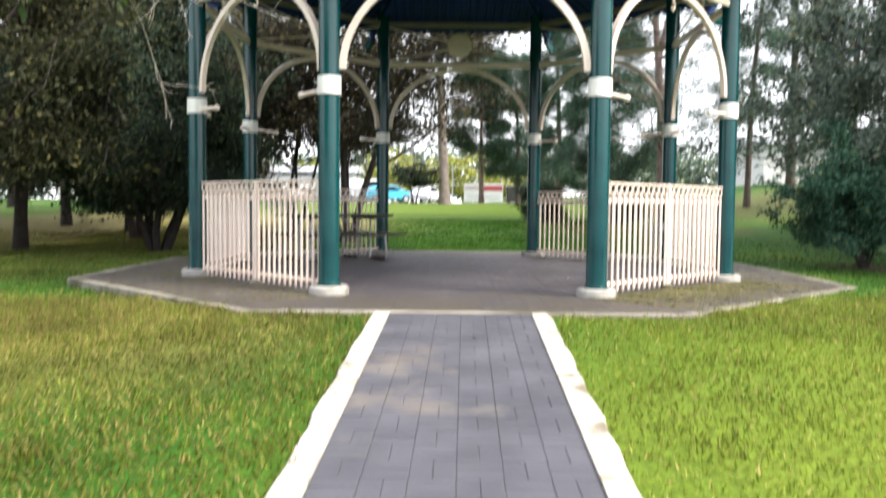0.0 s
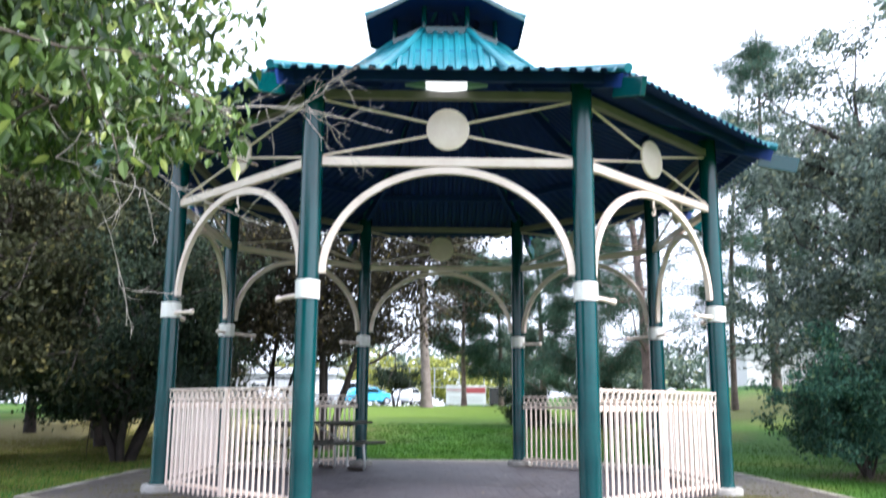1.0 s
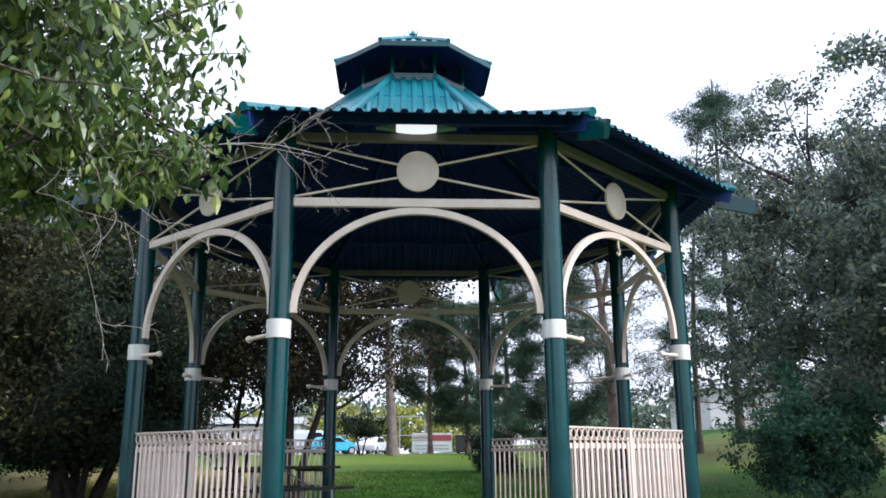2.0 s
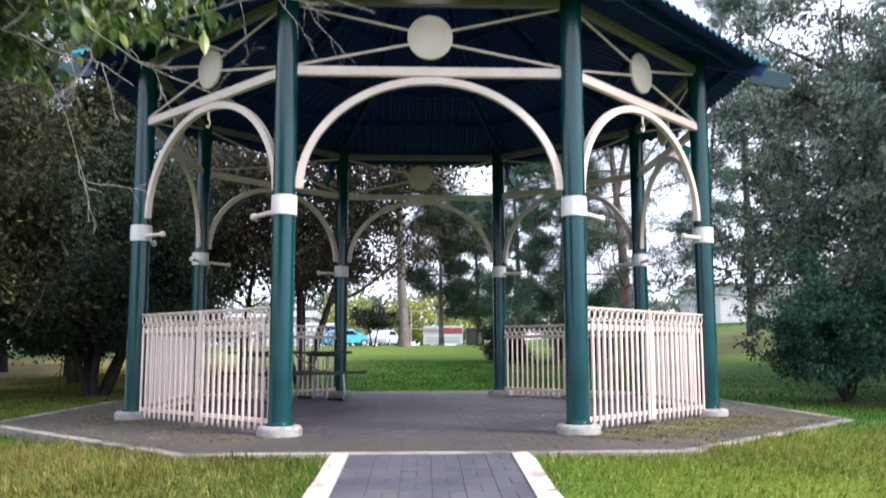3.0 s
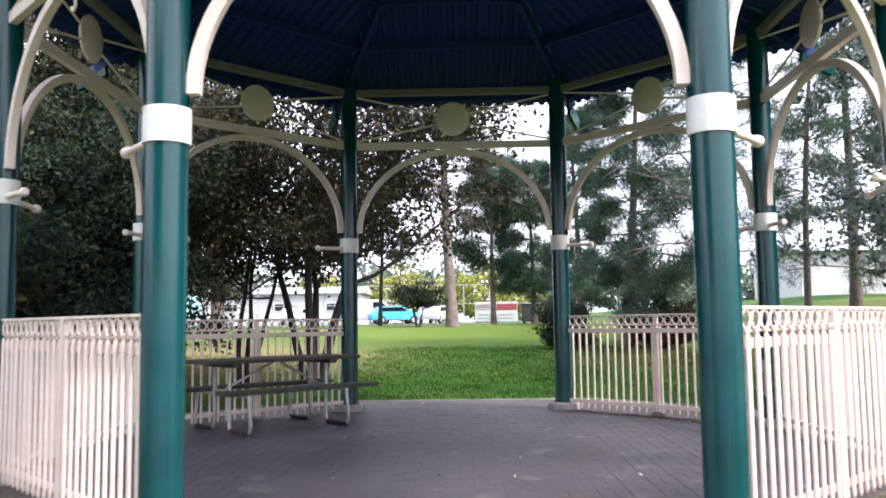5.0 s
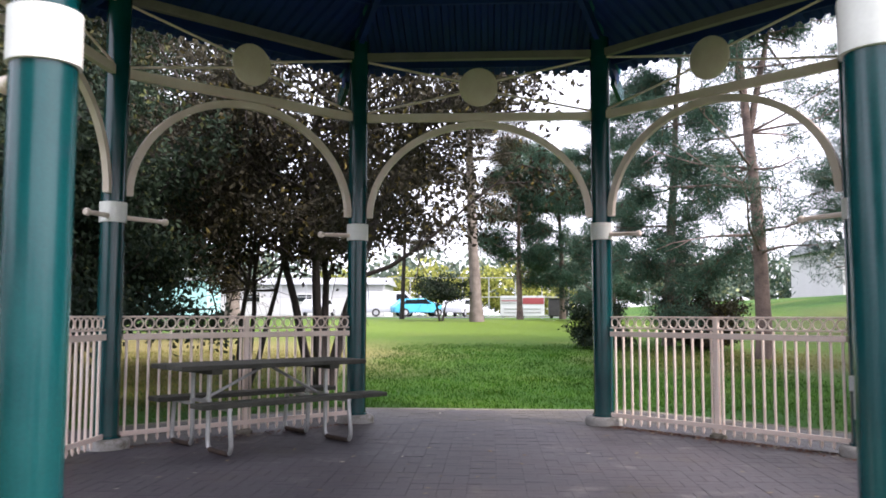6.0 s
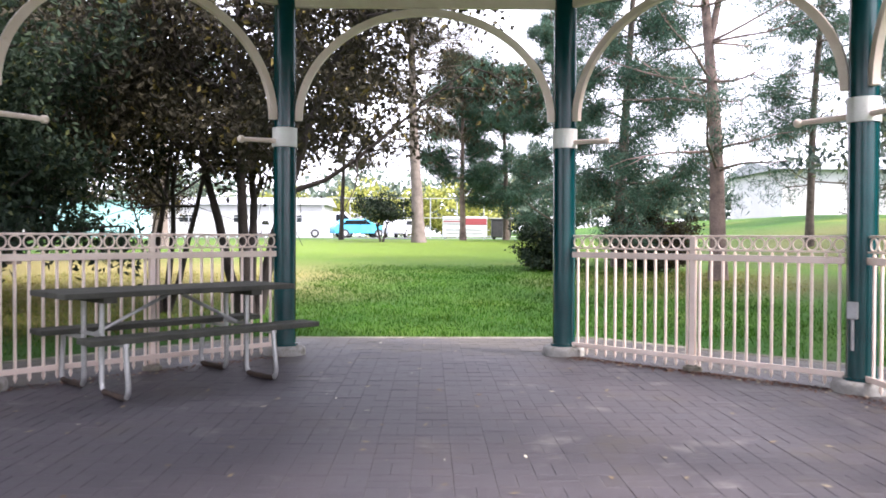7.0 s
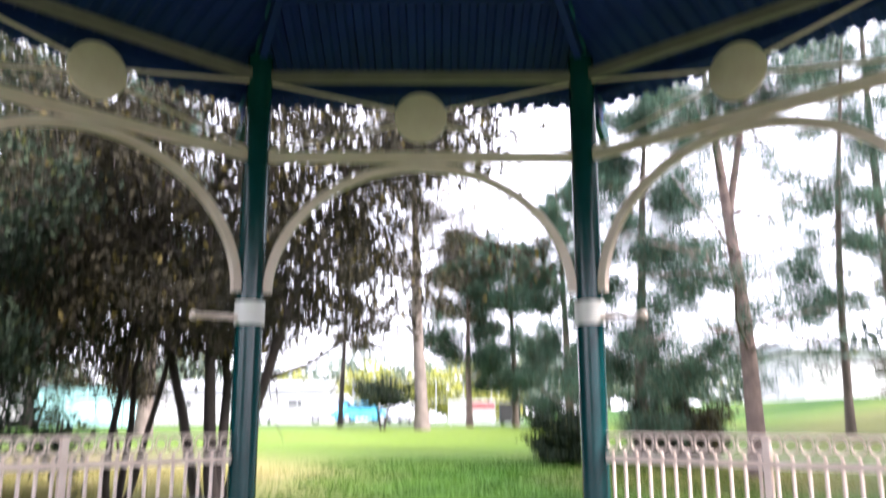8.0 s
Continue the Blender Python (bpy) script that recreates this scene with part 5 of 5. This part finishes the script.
def build_litter():
    """Moss, dry grass and fallen leaves that have gathered on the paving outside the railings."""
    rng = np.random.default_rng(31)
    n = 42000
    ang = rng.choice([-45, -45, -45, -45, -45, -45, 225, 0, 180], n) + rng.normal(0, 1, n) * 9
    along = rng.uniform(-1.6, 1.6, n)
    clump = np.sin(along * 5.3 + ang) + np.sin(along * 11.0) * 0.6 + rng.normal(0, 0.5, n)
    off = APO + 0.05 + np.abs(rng.normal(0, 0.6, n))
    base_ang = np.radians(np.round(ang / 45) * 45)
    x = off * np.cos(base_ang) - along * np.sin(base_ang)
    y = off * np.sin(base_ang) + along * np.cos(base_ang)
    ax, ay = np.abs(x), np.abs(y)
    ok = (np.maximum(np.maximum(ax, ay), (ax + ay) * math.sqrt(0.5)) < SLAB - 0.05) & (clump > 0.35)
    p = np.stack([x, y, np.full(n, 0.002)], 1)[ok]
    k = len(p)
    a = rng.uniform(0, 2 * np.pi, k)
    side = np.stack([np.cos(a), np.sin(a), np.zeros(k)], 1) * rng.uniform(0.004, 0.010, k)[:, None]
    tip = p + np.stack([rng.normal(0, 0.025, k), rng.normal(0, 0.025, k), rng.uniform(0.003, 0.016, k)], 1)
    v = np.stack([p - side, p + side, tip], 1).reshape(-1, 3)
    ob = new("moss", mesh_of("moss", v, np.arange(k)[:, None] * 3 + np.array([0, 1, 2]), MOSS))
    tagged(ob, "brownish moss and dry grass on the paving", "moss", kind="stuff")
    m = 260
    c = np.stack([rng.uniform(-4.4, 4.4, m), rng.uniform(-4.5, 4.3, m), np.full(m, 0.006)], 1)
    ax, ay = np.abs(c[:, 0]), np.abs(c[:, 1])
    c = c[(np.maximum(np.maximum(ax, ay), (ax + ay) * math.sqrt(0.5)) < SLAB - 0.1)]
    m = len(c)
    a = rng.uniform(0, 2 * np.pi, m)
    d = np.stack([np.cos(a), np.sin(a), rng.normal(0, 0.12, m)], 1) * rng.uniform(0.015, 0.035, m)[:, None]
    e = np.stack([-np.sin(a), np.cos(a), rng.normal(0, 0.12, m)], 1) * rng.uniform(0.008, 0.016, m)[:, None]
    v = np.stack([c - d, c + e, c + d, c - e], 1).reshape(-1, 3)
    ob = new("fallen_leaves", mesh_of("fallen_leaves", v, np.arange(m)[:, None] * 4 + np.array([0, 1, 2, 3]), DRYLEAF))
    tagged(ob, "pale dry fallen leaves scattered on the paving", "leaves", kind="stuff")


def build_leaf_strip():
    """Reddish leaf litter swept against the railing's foot."""
    rng = np.random.default_rng(19)
    out = []
    for ang, n in ((45, 1500), (135, 500), (0, 400)):
        al, of = rng.uniform(-1.25, 1.25, n), APO - 0.04 - np.abs(rng.normal(0, 0.10, n))
        b = math.radians(ang)
        out.append(np.stack([of * math.cos(b) - al * math.sin(b), of * math.sin(b) + al * math.cos(b), np.full(n, 0.005)], 1))
    c = np.concatenate(out)
    m = len(c)
    a = rng.uniform(0, 2 * np.pi, m)
    d = np.stack([np.cos(a), np.sin(a), rng.normal(0, 0.2, m)], 1) * rng.uniform(0.008, 0.024, m)[:, None]
    e = np.stack([-np.sin(a), np.cos(a), rng.normal(0, 0.2, m)], 1) * rng.uniform(0.005, 0.012, m)[:, None]
    v = np.stack([c - d, c + e, c + d, c - e], 1).reshape(-1, 3)
    ob = new("leaf_litter", mesh_of("leaf_litter", v, np.arange(m)[:, None] * 4 + np.array([0, 1, 2, 3]), LITTER))
    tagged(ob, "reddish-brown leaf litter along the railings", "leaves", kind="stuff")


build_litter()
build_leaf_strip()


# ---- pavers, last: basket weave, two pavers to a square ----
GAP = 0.0032
SQ = PATH_W / 6


def paver_mesh(lx, ly, mat):
    bm = bmesh.new()
    b = 0.0022
    lo = [bm.verts.new((sx * lx / 2, sy * ly / 2, -0.03)) for sx, sy in ((-1, -1), (1, -1), (1, 1), (-1, 1))]
    mi = [bm.verts.new((sx * lx / 2, sy * ly / 2, -b)) for sx, sy in ((-1, -1), (1, -1), (1, 1), (-1, 1))]
    hi = [bm.verts.new((sx * (lx / 2 - b), sy * (ly / 2 - b), 0)) for sx, sy in ((-1, -1), (1, -1), (1, 1), (-1, 1))]
    bm.faces.new(hi)
    for p, q in ((lo, mi), (mi, hi)):
        for k in range(4):
            bm.faces.new((p[k], p[(k + 1) % 4], q[(k + 1) % 4], q[k]))
    return finish(bm, "paver", mat)


def woven(i, j, x, y):
    """The two pavers of one square of the weave."""
    q = SQ / 4
    if (i + j) % 2:
        return [(x - q, y, SQ / 2, SQ), (x + q, y, SQ / 2, SQ)]
    return [(x, y - q, SQ, SQ / 2), (x, y + q, SQ, SQ / 2)]


def clipped(poly, apo):
    """A flat outline cut to the octagon of that apothem."""
    for k in range(8):
        nx, ny = math.cos(radians(45 * k)), math.sin(radians(45 * k))
        out = []
        for (ax, ay), (bx, by) in zip(poly, poly[1:] + poly[:1]):
            da, db = ax * nx + ay * ny - apo, bx * nx + by * ny - apo
            if da <= 0:
                out.append((ax, ay))
            if da * db < 0:
                t = da / (da - db)
                out.append((ax + (bx - ax) * t, ay + (by - ay) * t))
        poly = out
        if len(poly) < 3:
            return []
    return poly


def lay(parent, cells, z_of, near, tilt, mat, edge=None):
    """Pavers of (x, y, width, length): those that near() picks as pieces, the rest joined, cut at the edge."""
    rng = random.Random(8)
    rest_v, rest_f, meshes = [], [], {}
    count = 0
    for x, y, w, l in cells:
        z = z_of(y) + rng.uniform(-0.0014, 0.0014)
        if edge is not None:
            hw, hl = w / 2 - GAP / 2, l / 2 - GAP / 2
            box4 = [(x - hw, y - hl), (x + hw, y - hl), (x + hw, y + hl), (x - hw, y + hl)]
            cut = clipped(box4, edge)
            if not cut:
                continue
            if cut != box4:
                i, n = len(rest_v), len(cut)
                rest_v += [(px, py, z - 0.03) for px, py in cut] + [(px, py, z) for px, py in cut]
                rest_f.append([i + n + k for k in range(n)])
                rest_f += [[i + k, i + (k + 1) % n, i + n + (k + 1) % n, i + n + k] for k in range(n)]
                continue
        key = (round(w, 3), round(l, 3))
        if key not in meshes:
            meshes[key] = paver_mesh(w - GAP, l - GAP, mat)
        me = meshes[key]
        m = pose(x, y, z, tilt + rng.uniform(-0.25, 0.25), rng.uniform(-0.35, 0.35), rng.uniform(-0.4, 0.4))
        if near(x, y) and count < 300:
            child("paver", me, parent, "", m)
            count += 1
        else:
            i = len(rest_v)
            rest_v += [tuple(m @ v.co) for v in me.vertices]
            rest_f += [[i + k for k in f.vertices] for f in me.polygons]
    me = bpy.data.meshes.new("pavers")
    me.from_pydata(rest_v, [], rest_f)
    me.materials.append(mat)
    tagged(child("pavers", me, parent), kind="stuff")


cells = []
for j in range(49):
    y = -SLAB - 0.006 - (j + 0.5) * SQ
    for i in range(6):
        cells += woven(i, j, path_x(y) - PATH_W / 2 + (i + 0.5) * SQ, y)
lay(WALKWAY, cells, path_z, lambda x, y: -9.6 < y, 3.4, PAVER)

cells = []
A = SLAB - 0.122
for j in range(-24, 24):
    for i in range(-24, 24):
        cells += woven(i, j, PATH_X + (i + 0.5) * SQ, (j + 0.5) * SQ)
lay(FLOOR, cells, lambda y: 0.0, lambda x, y: abs(x) < 1.36 and y < -1.7, 0.0, FLOOR_PAVER, A)
